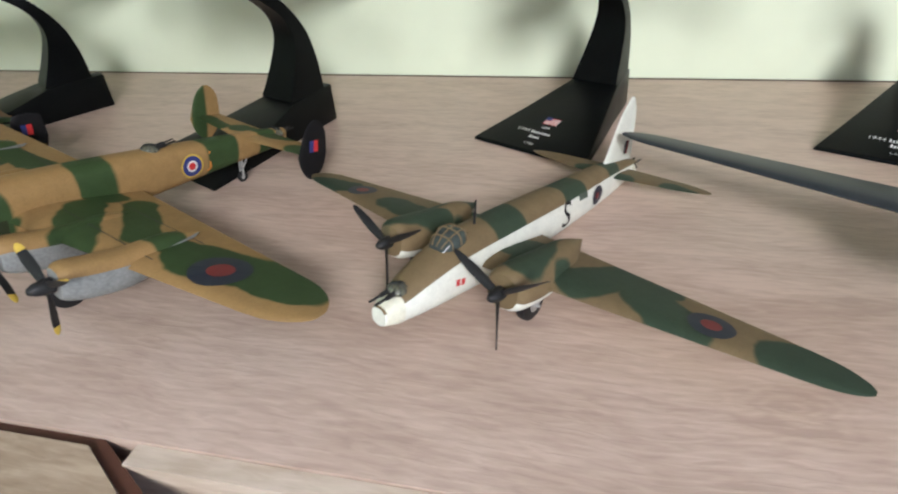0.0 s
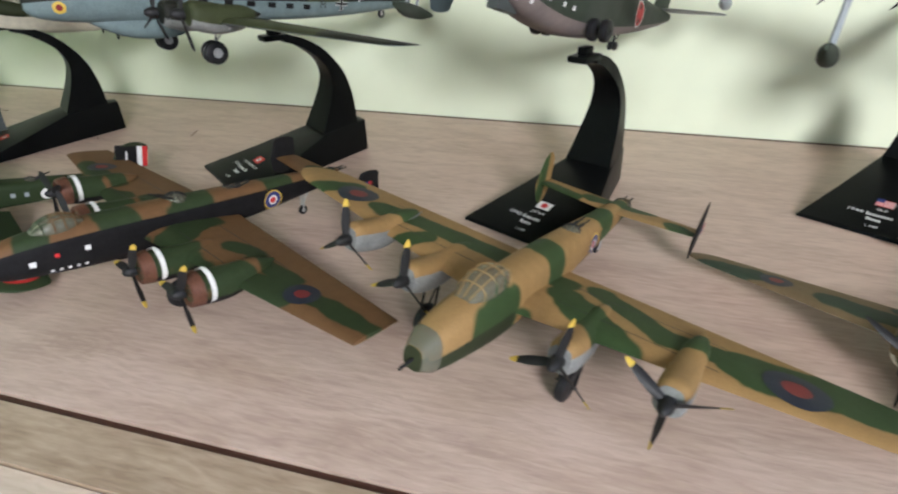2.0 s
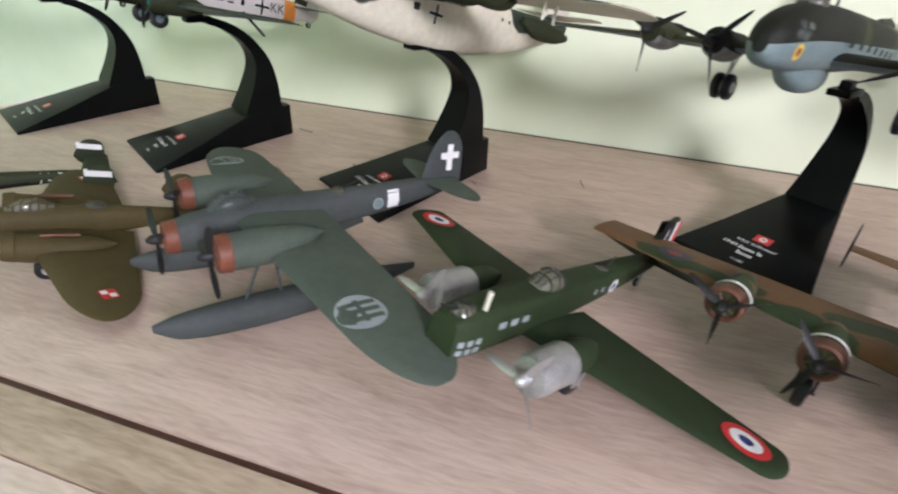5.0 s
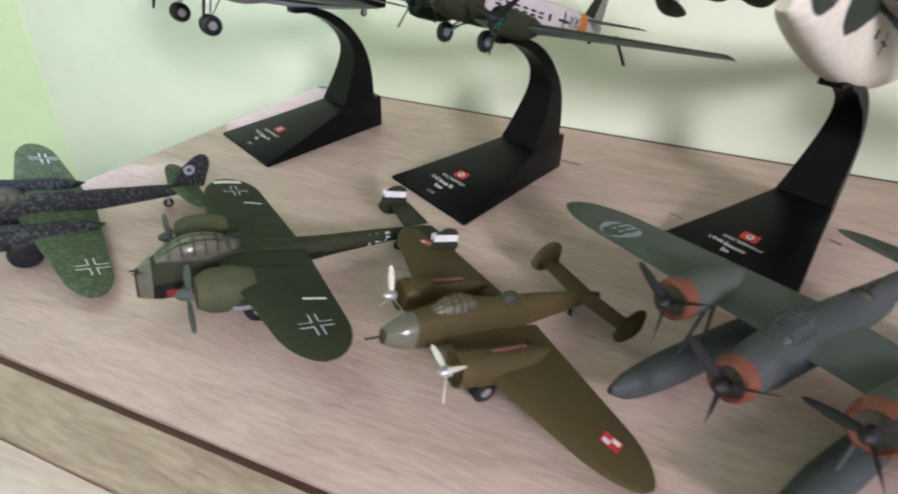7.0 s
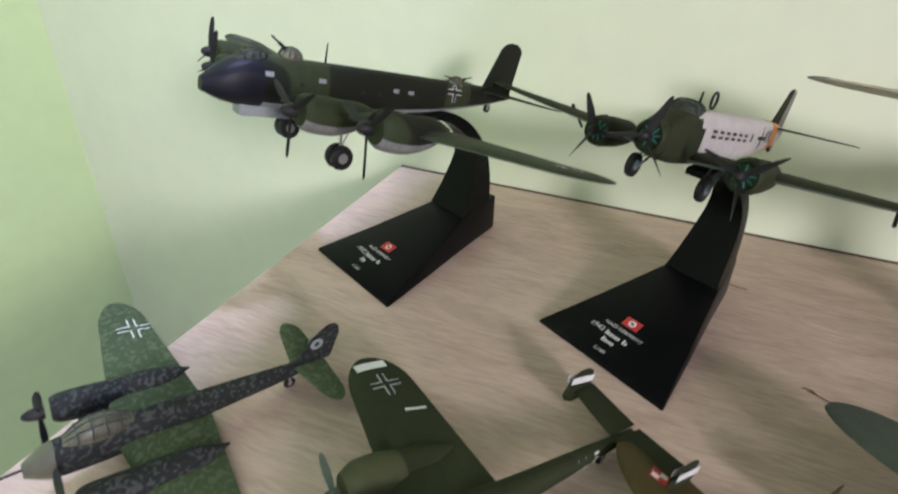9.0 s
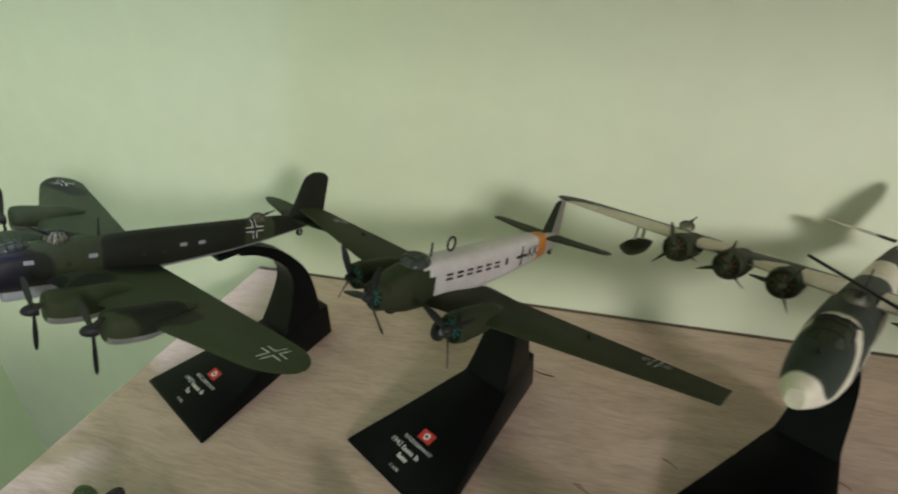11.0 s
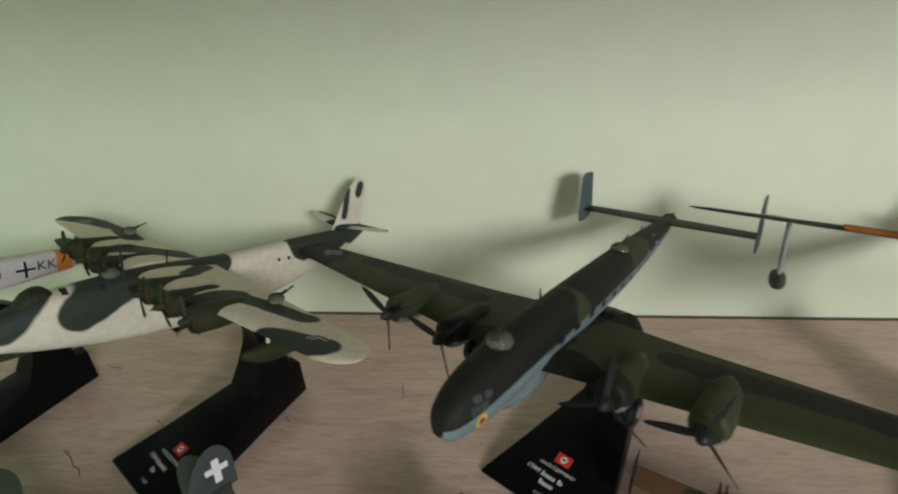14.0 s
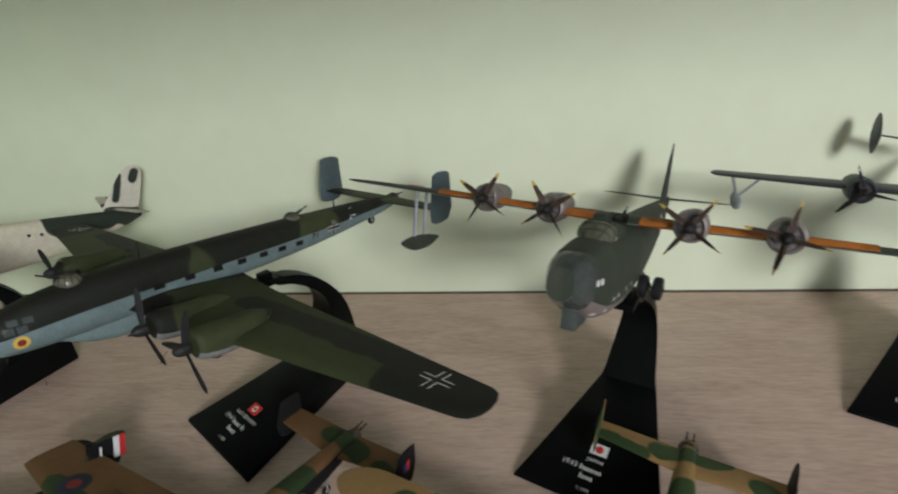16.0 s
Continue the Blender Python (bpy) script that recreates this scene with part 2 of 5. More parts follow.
def mesh_object(name, bm, mats, parent=None, label="", smooth=True):
    me = bpy.data.meshes.new(name)
    bmesh.ops.recalc_face_normals(bm, faces=bm.faces)
    bm.to_mesh(me)
    bm.free()
    for m in mats if isinstance(mats, (list, tuple)) else [mats]:
        me.materials.append(m)
    if smooth:
        me.polygons.foreach_set("use_smooth", [True] * len(me.polygons))
        me.set_sharp_from_angle(angle=radians(38))
    ob = new(name, me)
    if parent:
        ob.parent = parent
    if label:
        tagged(ob, label)
    return ob


def part(name, bm, mats, parent, label="", smooth=True):
    return mesh_object(name, bm, mats, parent, label, smooth)


def box(bm, x0, x1, y0, y1, z0, z1, bevel=0.0):
    geo = bmesh.ops.create_cube(bm, size=1.0)
    for v in geo["verts"]:
        v.co = Vector(((x0 + x1) / 2 + v.co.x * (x1 - x0), (y0 + y1) / 2 + v.co.y * (y1 - y0), (z0 + z1) / 2 + v.co.z * (z1 - z0)))
    if bevel:
        es = {e for v in geo["verts"] for e in v.link_edges}
        bmesh.ops.bevel(bm, geom=list(es), offset=bevel, segments=2, affect="EDGES", profile=0.6)
    return geo["verts"]


def rings_to_mesh(bm, rings, caps=True):
    vs = [[bm.verts.new(p) for p in ring] for ring in rings]
    n = len(rings[0])
    for a, b in zip(vs, vs[1:]):
        for i in range(n):
            bm.faces.new((a[i], a[(i + 1) % n], b[(i + 1) % n], b[i]))
    if caps:
        bm.faces.new(vs[0][::-1])
        bm.faces.new(vs[-1])
    return vs


def tube(bm, a, b, r0, r1=None, n=10):
    a, b = Vector(a), Vector(b)
    q = (b - a).to_track_quat("Z", "Y")
    rings = []
    for p, r in ((a, r0), (b, r0 if r1 is None else r1)):
        rings.append([p + q @ Vector((r * math.cos(2 * math.pi * i / n), r * math.sin(2 * math.pi * i / n), 0)) for i in range(n)])
    rings_to_mesh(bm, rings)


def spline(xs, ys, q):
    """Catmull-Rom through the stations."""
    xs, ys = list(xs), list(ys)
    i = max(0, min(len(xs) - 2, int(np.searchsorted(xs, q)) - 1))
    x0, x1 = xs[i], xs[i + 1]
    d = x1 - x0
    s = (q - x0) / d
    m0 = (ys[i + 1] - ys[i - 1]) / (xs[i + 1] - xs[i - 1]) * d if i > 0 else (ys[i + 1] - ys[i])
    m1 = (ys[i + 2] - ys[i]) / (xs[i + 2] - xs[i]) * d if i + 2 < len(xs) else (ys[i + 1] - ys[i])
    return (2 * s**3 - 3 * s**2 + 1) * ys[i] + (s**3 - 2 * s**2 + s) * m0 + (-2 * s**3 + 3 * s**2) * ys[i + 1] + (s**3 - s**2) * m1


class Body:
    """A lofted hull along x. Stations: x, centre height, half width, half height; power 2 is an ellipse, more is boxier."""

    def __init__(self, stations, power=2.3, y=0.0):
        self.st = sorted(stations)
        self.p, self.y = power, y

    def at(self, x):
        xs = [s[0] for s in self.st]
        return [spline(xs, [s[k] for s in self.st], x) for k in (1, 2, 3)]

    def side(self, x, z):
        zc, hw, hh = self.at(x)
        t = min(0.999, abs((z - zc) / max(hh, 0.01)))
        return max(hw, 0.01) * (1 - t**self.p) ** (1 / self.p)

    def top(self, x, y=0.0):
        zc, hw, hh = self.at(x)
        t = min(0.999, abs(y) / max(hw, 0.01))
        return zc + max(hh, 0.01) * (1 - t**self.p) ** (1 / self.p)

    def bmesh(self, n=26, rows=40, grow=0.0, x0=None, x1=None):
        bm = bmesh.new()
        a = self.st[0][0] if x0 is None else x0
        b = self.st[-1][0] if x1 is None else x1
        rings = []
        for k in range(rows + 1):
            f = k / rows
            f = 0.5 - 0.5 * math.cos(math.pi * f)
            x = a + (b - a) * f
            zc, hw, hh = self.at(x)
            hw, hh = max(hw, 0.15) + grow, max(hh, 0.15) + grow
            ring = []
            for i in range(n):
                t = 2 * math.pi * i / n
                c, s = math.cos(t), math.sin(t)
                ring.append(Vector((x, self.y + hw * math.copysign(abs(c) ** (2 / self.p), c), zc + hh * math.copysign(abs(s) ** (2 / self.p), s))) * MM)
            rings.append(ring)
        rings_to_mesh(bm, rings)
        return bm


AIRFOIL = ((1.0, 0.0), (0.75, 0.42), (0.5, 0.83), (0.3, 1.0), (0.15, 0.88), (0.05, 0.56), (0.0, 0.0), (0.05, -0.36), (0.15, -0.5), (0.3, -0.55), (0.5, -0.46), (0.75, -0.24))


class Foil:
    """A tapered surface: leading edge x and chord at the root and tip, along y (or up z), in millimetres."""

    def __init__(self, root, tip, chord_root, chord_tip, y0, y1, z0, z1, thick=0.14, roundness=0.14, kink=None):
        self.a = (root, tip, chord_root, chord_tip, y0, y1, z0, z1)
        self.thick, self.round, self.kink = thick, roundness, kink

    def chord(self, s):
        root, tip, c0, c1, y0, y1, z0, z1 = self.a
        if self.kink:
            ks, kle, kc = self.kink
            if s < ks:
                le, c = root + (kle - root) * s / ks, c0 + (kc - c0) * s / ks
            else:
                u = (s - ks) / (1 - ks)
                le, c = kle + (tip - kle) * u, kc + (c1 - kc) * u
        else:
            le, c = root + (tip - root) * s, c0 + (c1 - c0) * s
        if self.round and s > 1 - self.round:
            k = (s - (1 - self.round)) / self.round
            w = math.sqrt(max(0.0, 1 - k * k * 0.97))
            le, c = le - c * (1 - w) * 0.45, c * w
        return le, c

    def rings(self, sign=1, n=18):
        root, tip, c0, c1, y0, y1, z0, z1 = self.a
        rings = []
        for k in range(n + 1):
            s = math.sin(math.pi / 2 * k / n)
            le, c = self.chord(s)
            t = self.thick * c * (1 - 0.25 * s)
            rings.append([Vector((le - c * u, sign * (y0 + (y1 - y0) * s), z0 + (z1 - z0) * s + t * 0.5 * w)) * MM for u, w in AIRFOIL])
        return rings

    def top(self, x, y):
        root, tip, c0, c1, y0, y1, z0, z1 = self.a
        s = min(1.0, max(0.0, (abs(y) - y0) / (y1 - y0)))
        le, c = self.chord(s)
        u = min(1.0, max(0.0, (le - x) / max(c, 0.1)))
        up = [p for p in AIRFOIL[:7]][::-1]
        w = float(np.interp(u, [p[0] for p in up], [p[1] for p in up]))
        return z0 + (z1 - z0) * s + self.thick * c * (1 - 0.25 * s) * 0.5 * w

    def bmesh(self, sign=1, n=18, under=True):
        bm = bmesh.new()
        rings_to_mesh(bm, self.rings(sign, n))
        bmesh.ops.recalc_face_normals(bm, faces=bm.faces)
        if under:
            for f in bm.faces:
                if f.normal.z < -0.05:
                    f.material_index = 1
        return bm


def fin_bmesh(x0, x1, chord0, chord1, z0, z1, y=0.0, thick=0.09, roundness=0.3, lower=0.0):
    """An upright tail fin; lower: how far it hangs below its root as well."""
    f = Foil(x0, x1, chord0, chord1, 0, z1 - z0, 0, 0, thick, roundness)
    bm = bmesh.new()
    ups = [[Vector((p.x, y * MM + p.z, z0 * MM + p.y)) for p in ring] for ring in f.rings(1, 12)]
    if lower:
        g = Foil(x0, x1 + 1, chord0, chord1, 0, lower, 0, 0, thick, roundness + 0.2)
        downs = [[Vector((p.x, y * MM + p.z, z0 * MM - p.y)) for p in ring] for ring in g.rings(1, 10)]
        ups = downs[:0:-1] + ups
    rings_to_mesh(bm, ups)
    return bm


# ---- flat markings that lie on a surface ----


def ring_poly(r0, r1, n=28):
    vs = [(r * math.cos(2 * math.pi * i / n), r * math.sin(2 * math.pi * i / n)) for r in (r0, r1) for i in range(n)]
    fs = [(i, (i + 1) % n, n + (i + 1) % n, n + i) for i in range(n)]
    return vs, fs


def bar_poly(x0, x1, y0, y1, k=4):
    vs, fs = [], []
    for i in range(k + 1):
        for j in range(k + 1):
            vs.append((x0 + (x1 - x0) * i / k, y0 + (y1 - y0) * j / k))
    for i in range(k):
        for j in range(k):
            a = i * (k + 1) + j
            fs.append((a, a + k + 1, a + k + 2, a + 1))
    return vs, fs


def text_poly(body, size):
    """The built-in font's outlines as flat faces, centred."""
    cu = bpy.data.curves.new("lettering", "FONT")
    cu.body, cu.size, cu.align_x, cu.align_y, cu.resolution_u = body, size, "CENTER", "CENTER", 3
    ob = bpy.data.objects.new("lettering", cu)
    scene.collection.objects.link(ob)
    me = ob.to_mesh()
    vs = [(v.co.x, v.co.y) for v in me.vertices]
    fs = [tuple(p.vertices) for p in me.polygons]
    ob.to_mesh_clear()
    bpy.data.objects.remove(ob)
    bpy.data.curves.remove(cu)
    return vs, fs


def marking(name, layers, mats, place, parent, label=""):
    """layers: polygons, one material each; place(a, b, k) lays the flat point on the surface, k steps proud."""
    bm = bmesh.new()
    for k, (vs, fs) in enumerate(layers):
        made = [bm.verts.new(Vector(place(a, b, 0.12 + 0.06 * k)) * MM) for a, b in vs]
        for f in fs:
            try:
                face = bm.faces.new([made[i] for i in f])
                face.material_index = k
            except ValueError:
                pass
    me = bpy.data.meshes.new(name)
    bm.to_mesh(me)
    bm.free()
    for m in mats:
        me.materials.append(m)
    ob = new(name, me)
    ob.parent = parent
    if label:
        tagged(ob, label)
    return ob


def on_wing(foil, sign, cx, cy, turn=0.0):
    c, s = math.cos(radians(turn)), math.sin(radians(turn))

    def place(a, b, up):
        x, y = cx + a * c - b * s, sign * cy + a * s + b * c
        return x, y, foil.top(x, y) + up
    return place


def on_side(body, sign, cx, cz, slope=0.0):
    """a runs forward for the starboard side's reader and aft-to-front for the port side's, b up."""
    def place(a, b, up):
        x, z = cx - a * sign, cz + b - a * sign * slope
        return x, sign * (body.side(x, z) + up) + body.y, z
    return place


def roundel(name, radii, mats, place, parent, label=""):
    layers = [ring_poly(0.0 if i == 0 else radii[i - 1], r) for i, r in enumerate(radii)]
    return marking(name, layers, mats, place, parent, label)


def cross(parent, place, size, dark=False):
    """A beam cross of four white angle strips, with a dark middle where it stands out."""
    w, t = size * 0.17, size * 0.075
    pieces = []
    for sx in (-1, 1):
        for sy in (-1, 1):
            pieces.append(bar_poly(*sorted((sx * w, sx * (w + t))), *sorted((sy * w, sy * size)), 3))
            pieces.append(bar_poly(*sorted((sx * w, sx * size)), *sorted((sy * w, sy * (w + t))), 3))
    vs, fs = [], []
    for v, f in pieces:
        fs += [tuple(i + len(vs) for i in q) for q in f]
        vs += v
    layers, mats = [(vs, fs)], [INK]
    if dark:
        layers += [bar_poly(-w, w, -size, size), bar_poly(-size, size, -w * 0.98, w * 0.98)]
        mats += [BLACK, BLACK]
    return marking("cross_marking", layers, mats, place, parent)


# ---- shared airframe parts ----


def propeller(parent, x, y, z, radius, blades=3, turn=0.0, hub=2.0, spin=3.0, tip=None, blade_mat=None, hub_mat=None, width=0.16):
    bm = bmesh.new()
    n = 14
    rings = [[Vector((x + dx, y + r * math.cos(2 * math.pi * i / n), z + r * math.sin(2 * math.pi * i / n))) * MM for i in range(n)]
             for dx, r in ((-1.5, hub), (0.4, hub), (spin * 0.55, hub * 0.8), (spin * 0.9, hub * 0.45), (spin, hub * 0.12))]
    rings_to_mesh(bm, rings)
    prop = part("propeller", bm, hub_mat or BLACK, parent)
    for k in range(blades):
        bm = bmesh.new()
        rings = []
        for s in (0.0, 0.12, 0.3, 0.55, 0.8, 0.805, 0.93, 1.0):
            w = radius * width * (0.55 + 0.75 * math.sin(math.pi * min(1, s * 0.85 + 0.12))) * (1.0 if s < 0.95 else 0.45)
            twist = radians(58 - 38 * s)
            ring = []
            for u, t in ((-0.5, 0), (-0.2, 0.5), (0.25, 0.42), (0.5, 0), (0.25, -0.42), (-0.2, -0.5)):
                a, b = u * w, t * radius * 0.045 * (1.3 - s)
                ring.append(Vector((a * math.cos(twist) + b * math.sin(twist), a * -math.sin(twist) + b * math.cos(twist), hub * 0.5 + (radius - hub * 0.5) * s)) * MM)
            rings.append(ring)
        vs = rings_to_mesh(bm, rings)
        if tip:
            for f in bm.faces:
                if min(v.co.z for v in f.verts) > (hub * 0.5 + (radius - hub * 0.5) * 0.802) * MM:
                    f.material_index = 1
        b = part("blade", bm, [blade_mat or BLACK] + ([tip] if tip else []), prop)
        b.matrix_local = Matrix.Translation(Vector((x - 0.3, y, z)) * MM) @ Matrix.Rotation(radians(turn + 360 * k / blades), 4, "X")
    return prop


def wheel(parent, x, y, z, r, w, leg_top=None, strut=STEEL, twin=False):
    """A tyre with a rim on an axle along y, and the leg up to leg_top."""
    offs = (-w * 0.75, w * 0.75) if twin else (0.0,)
    for o in offs:
        bm = bmesh.new()
        n = 22
        prof = ((0.45, -0.5), (0.8, -0.5), (0.95, -0.36), (1.0, 0.0), (0.95, 0.36), (0.8, 0.5), (0.45, 0.5))
        rings = [[Vector((x + r * k * math.cos(2 * math.pi * i / n), y + o + w * q, z + r * k * math.sin(2 * math.pi * i / n))) * MM for i in range(n)] for k, q in prof]
        rings_to_mesh(bm, rings)
        tyre = part("wheel", bm, TYRE, parent)
        bm = bmesh.new()
        tube(bm, Vector((x, y + o - w * 0.56, z)) * MM, Vector((x, y + o + w * 0.56, z)) * MM, r * 0.42 * MM, n=14)
        tube(bm, Vector((x, y + o - w * 0.66, z)) * MM, Vector((x, y + o + w * 0.66, z)) * MM, r * 0.16 * MM, n=8)
        part("rim", bm, strut, tyre)
    if leg_top:
        bm = bmesh.new()
        side = 0.0 if twin else w * 0.75
        tube(bm, Vector((x, y + side, z)) * MM, Vector((leg_top[0], leg_top[1] + side, leg_top[2])) * MM, 0.45 * MM)
        tube(bm, Vector((x, y - side, z)) * MM, Vector((leg_top[0], leg_top[1] - side, leg_top[2])) * MM, 0.45 * MM)
        tube(bm, Vector((x, y - w, z)) * MM, Vector((x, y + w, z)) * MM, 0.4 * MM)
        tube(bm, Vector((x, y, z + (leg_top[2] - z) * 0.25)) * MM, Vector((leg_top[0] - 5, leg_top[1], leg_top[2])) * MM, 0.3 * MM)
        part("undercarriage_leg", bm, strut, parent)


def nacelle(parent, x0, x1, y, z, r, mats, taper=0.35, drop=0.0, power=2.2, wide=1.0, ring=None, core=None, low=-0.25):
    """An engine housing from its front x1 back to x0; ring: the cowling's lip colour."""
    L = x1 - x0
    b = Body([(x0, z + r * 0.25, 0.3, 0.3), (x0 + L * 0.25, z + r * 0.1 - drop * 0.4, r * wide * (taper + 0.3), r * (taper + 0.3)), (x0 + L * 0.55, z - drop, r * wide * 0.96, r * 0.98),
              (x0 + L * 0.8, z - drop * 0.6, r * wide * 1.02, r * 1.02), (x1 - L * 0.04, z, r * wide * 0.93, r * 0.93), (x1, z, r * wide * 0.74, r * 0.74)], power, y)
    bm = b.bmesh(20, 22)
    bmesh.ops.recalc_face_normals(bm, faces=bm.faces)
    if isinstance(mats, (list, tuple)) and len(mats) > 1:
        for f in bm.faces:
            if f.normal.z < low:
                f.material_index = 1
    ob = part("engine_nacelle", bm, mats, parent)
    if ring:
        bm = bmesh.new()
        n = 20
        rows = [[Vector((x1 + dx, y + wide * k * r * math.cos(2 * math.pi * i / n), z + k * r * math.sin(2 * math.pi * i / n))) * MM for i in range(n)]
                for dx, k in ((-3.2, 1.0), (-3.0, 1.07), (0.6, 0.97), (1.0, 0.84), (0.4, 0.7), (-1.5, 0.66))]
        rings_to_mesh(bm, rows, False)
        cowl = part("cowling_ring", bm, ring, ob)
        bm = bmesh.new()
        for k in range(9):
            a = 2 * math.pi * k / 9 + 0.2
            d = Vector((0, math.cos(a), math.sin(a)))
            tube(bm, (Vector((x1 - 0.6, y, z)) + d * 0.8) * MM, (Vector((x1 - 0.6, y, z)) + d * r * 0.66) * MM, 0.75 * MM, n=6)
        tagged(part("cylinder_bank", bm, core or EXHAUST, ob), kind="stuff")
    return ob


def canopy(parent, body, x0, x1, lift, width, glass=None, bars=4, frame_mat=None):
    """A glazed hood that rises out of the hull's top."""
    b = Body([(x0, body.top(x0) - 0.8, width * 0.5, 0.8), (x0 + (x1 - x0) * 0.3, body.top(x0 + (x1 - x0) * 0.3) - 0.5, width, lift),
              (x0 + (x1 - x0) * 0.7, body.top(x0 + (x1 - x0) * 0.7) - 0.5, width, lift * 0.95), (x1, body.top(x1) - 0.8, width * 0.6, 0.7)], 2.6)
    hood = part("canopy", b.bmesh(18, 16), glass or GLASS, parent)
    bm = bmesh.new()
    for k in range(1, bars + 1):
        x = x0 + (x1 - x0) * k / (bars + 1)
        zc, hw, hh = b.at(x)
        pts = [Vector((x, (hw + 0.1) * math.copysign(abs(math.cos(t)) ** (2 / 2.6), math.cos(t)), zc + (hh + 0.1) * abs(math.sin(t)) ** (2 / 2.6))) * MM for t in [math.pi * i / 12 for i in range(13)]]
        for a, c in zip(pts, pts[1:]):
            tube(bm, a, c, 0.24 * MM, n=5)
    for q in (-0.5, 0.0, 0.5):
        pts = []
        for k in range(9):
            x = x0 + 0.6 + (x1 - x0 - 1.2) * k / 8
            pts.append(Vector((x, q * b.at(x)[1] * 1.2, b.top(x, q * b.at(x)[1] * 1.2) + 0.08)) * MM)
        for a, c in zip(pts, pts[1:]):
            tube(bm, a, c, 0.22 * MM, n=5)
    part("canopy_frame", bm, frame_mat or BLACK, hood)
    return hood


def turret(parent, x, z, r, guns=2, y=0.0, aim=(1, 0, 0.3), glass=None, squash=0.8):
    bm = bmesh.new()
    n = 14
    rings = [[Vector((x + r * math.cos(t) * math.cos(2 * math.pi * i / n), y + r * math.cos(t) * math.sin(2 * math.pi * i / n), z + r * squash * math.sin(t))) * MM for i in range(n)]
             for t in [radians(a) for a in (-25, 0, 22, 45, 66, 84)]]
    rings_to_mesh(bm, rings)
    dome = part("gun_turret", bm, glass or GLASS, parent)
    bm = bmesh.new()
    d = Vector(aim).normalized()
    side = d.cross(Vector((0, 0, 1))).normalized()
    for k in range(guns):
        o = side * (k - (guns - 1) / 2) * r * 0.7
        a = Vector((x, y, z + r * 0.25)) + o + d * r * 0.3
        tube(bm, a * MM, (a + d * (r + 4.5)) * MM, 0.32 * MM, n=7)
        tube(bm, a * MM, (a + d * (r * 0.9 + 1.2)) * MM, 0.62 * MM, n=7)
    for k in range(6):
        t0 = math.pi * k / 6
        a = Vector((math.cos(t0), math.sin(t0), 0)) * r * 1.01
        pts = [Vector((x, y, z)) + a * math.cos(t) + Vector((0, 0, r * squash * math.sin(t) + 0.05)) for t in [math.pi * i / 10 for i in range(11)]]
        for p, q in zip(pts, pts[1:]):
            tube(bm, p * MM, q * MM, 0.16 * MM, n=4)
    part("gun_barrel", bm, BLACK, dome)
    return dome


def mast(parent, x, z, h, r=0.3, mat=None, lean=0.0):
    bm = bmesh.new()
    tube(bm, Vector((x, 0, z - 1)) * MM, Vector((x - lean, 0, z + h)) * MM, r * 1.6 * MM, r * 0.8 * MM, 6)
    part("aerial_mast", bm, mat or BLACK, parent)


def windows(parent, body, sign, xs, z, w, h, mat, slope=0.0):
    """A row of cabin windows, each a pane in the hull's side."""
    for x in xs:
        marking("window_pane", [bar_poly(-w / 2, w / 2, -h / 2, h / 2, 2)], [mat], on_side(body, sign, x, z + slope * x), parent)


def fuselage(parent, body, mats, belly=None, split=-0.2, n=26, rows=44):
    """The hull; faces below the line z = split (a number, or a function of x) take the belly's paint."""
    bm = body.bmesh(n, rows)
    if belly:
        for f in bm.faces:
            c = f.calc_center_median() / MM
            zc, hw, hh = body.at(min(max(c.x, body.st[0][0]), body.st[-1][0]))
            if c.z < (split(c.x) if callable(split) else zc + split * hh):
                f.material_index = 1
    return part("fuselage", bm, [mats] + ([belly] if belly else []), parent)


def wings(parent, foil, top, under):
    for sign in (1, -1):
        part("wing", foil.bmesh(sign), [top, under], parent)


def tailplane(parent, foil, top, under):
    for sign in (1, -1):
        part("tailplane", foil.bmesh(sign, 10), [top, under], parent)


def airplane(label, at, group):
    """The empty that carries one model: place in metres, heading, nose-up and bank in degrees."""
    x, y, z, heading, up, bank = at
    ob = new("model_airplane")
    ob.empty_display_size = 0.01
    ob.matrix_world = pose(x, y, z, bank, -up, heading)
    return tagged(ob, label, "model airplane", group)


def desk_drop(ob, x, y, z=0.0):
    """How far below the airframe's own zero the desk lies under the point (x, y), in millimetres."""
    m = ob.matrix_basis
    p = m @ (Vector((x, y, 0)) * MM)
    n = m.to_3x3() @ Vector((0, 0, 1))
    return -(p.z - z) / n.z / MM

# ---- the setting: desk, walls, room ----
X_LEFT, X_RIGHT, Y_FRONT, Z_FLOOR, Z_CEIL = -1.125, 2.4, -1.1, -0.76, 1.9
X_DESK = -0.80


def slab(name, x0, x1, y0, y1, z0, z1, mat, label, category, bevel=0.0, kind="structure"):
    bm = bmesh.new()
    box(bm, x0, x1, y0, y1, z0, z1, bevel)
    return tagged(mesh_object(name, bm, mat, smooth=bool(bevel)), label, category, kind=kind)


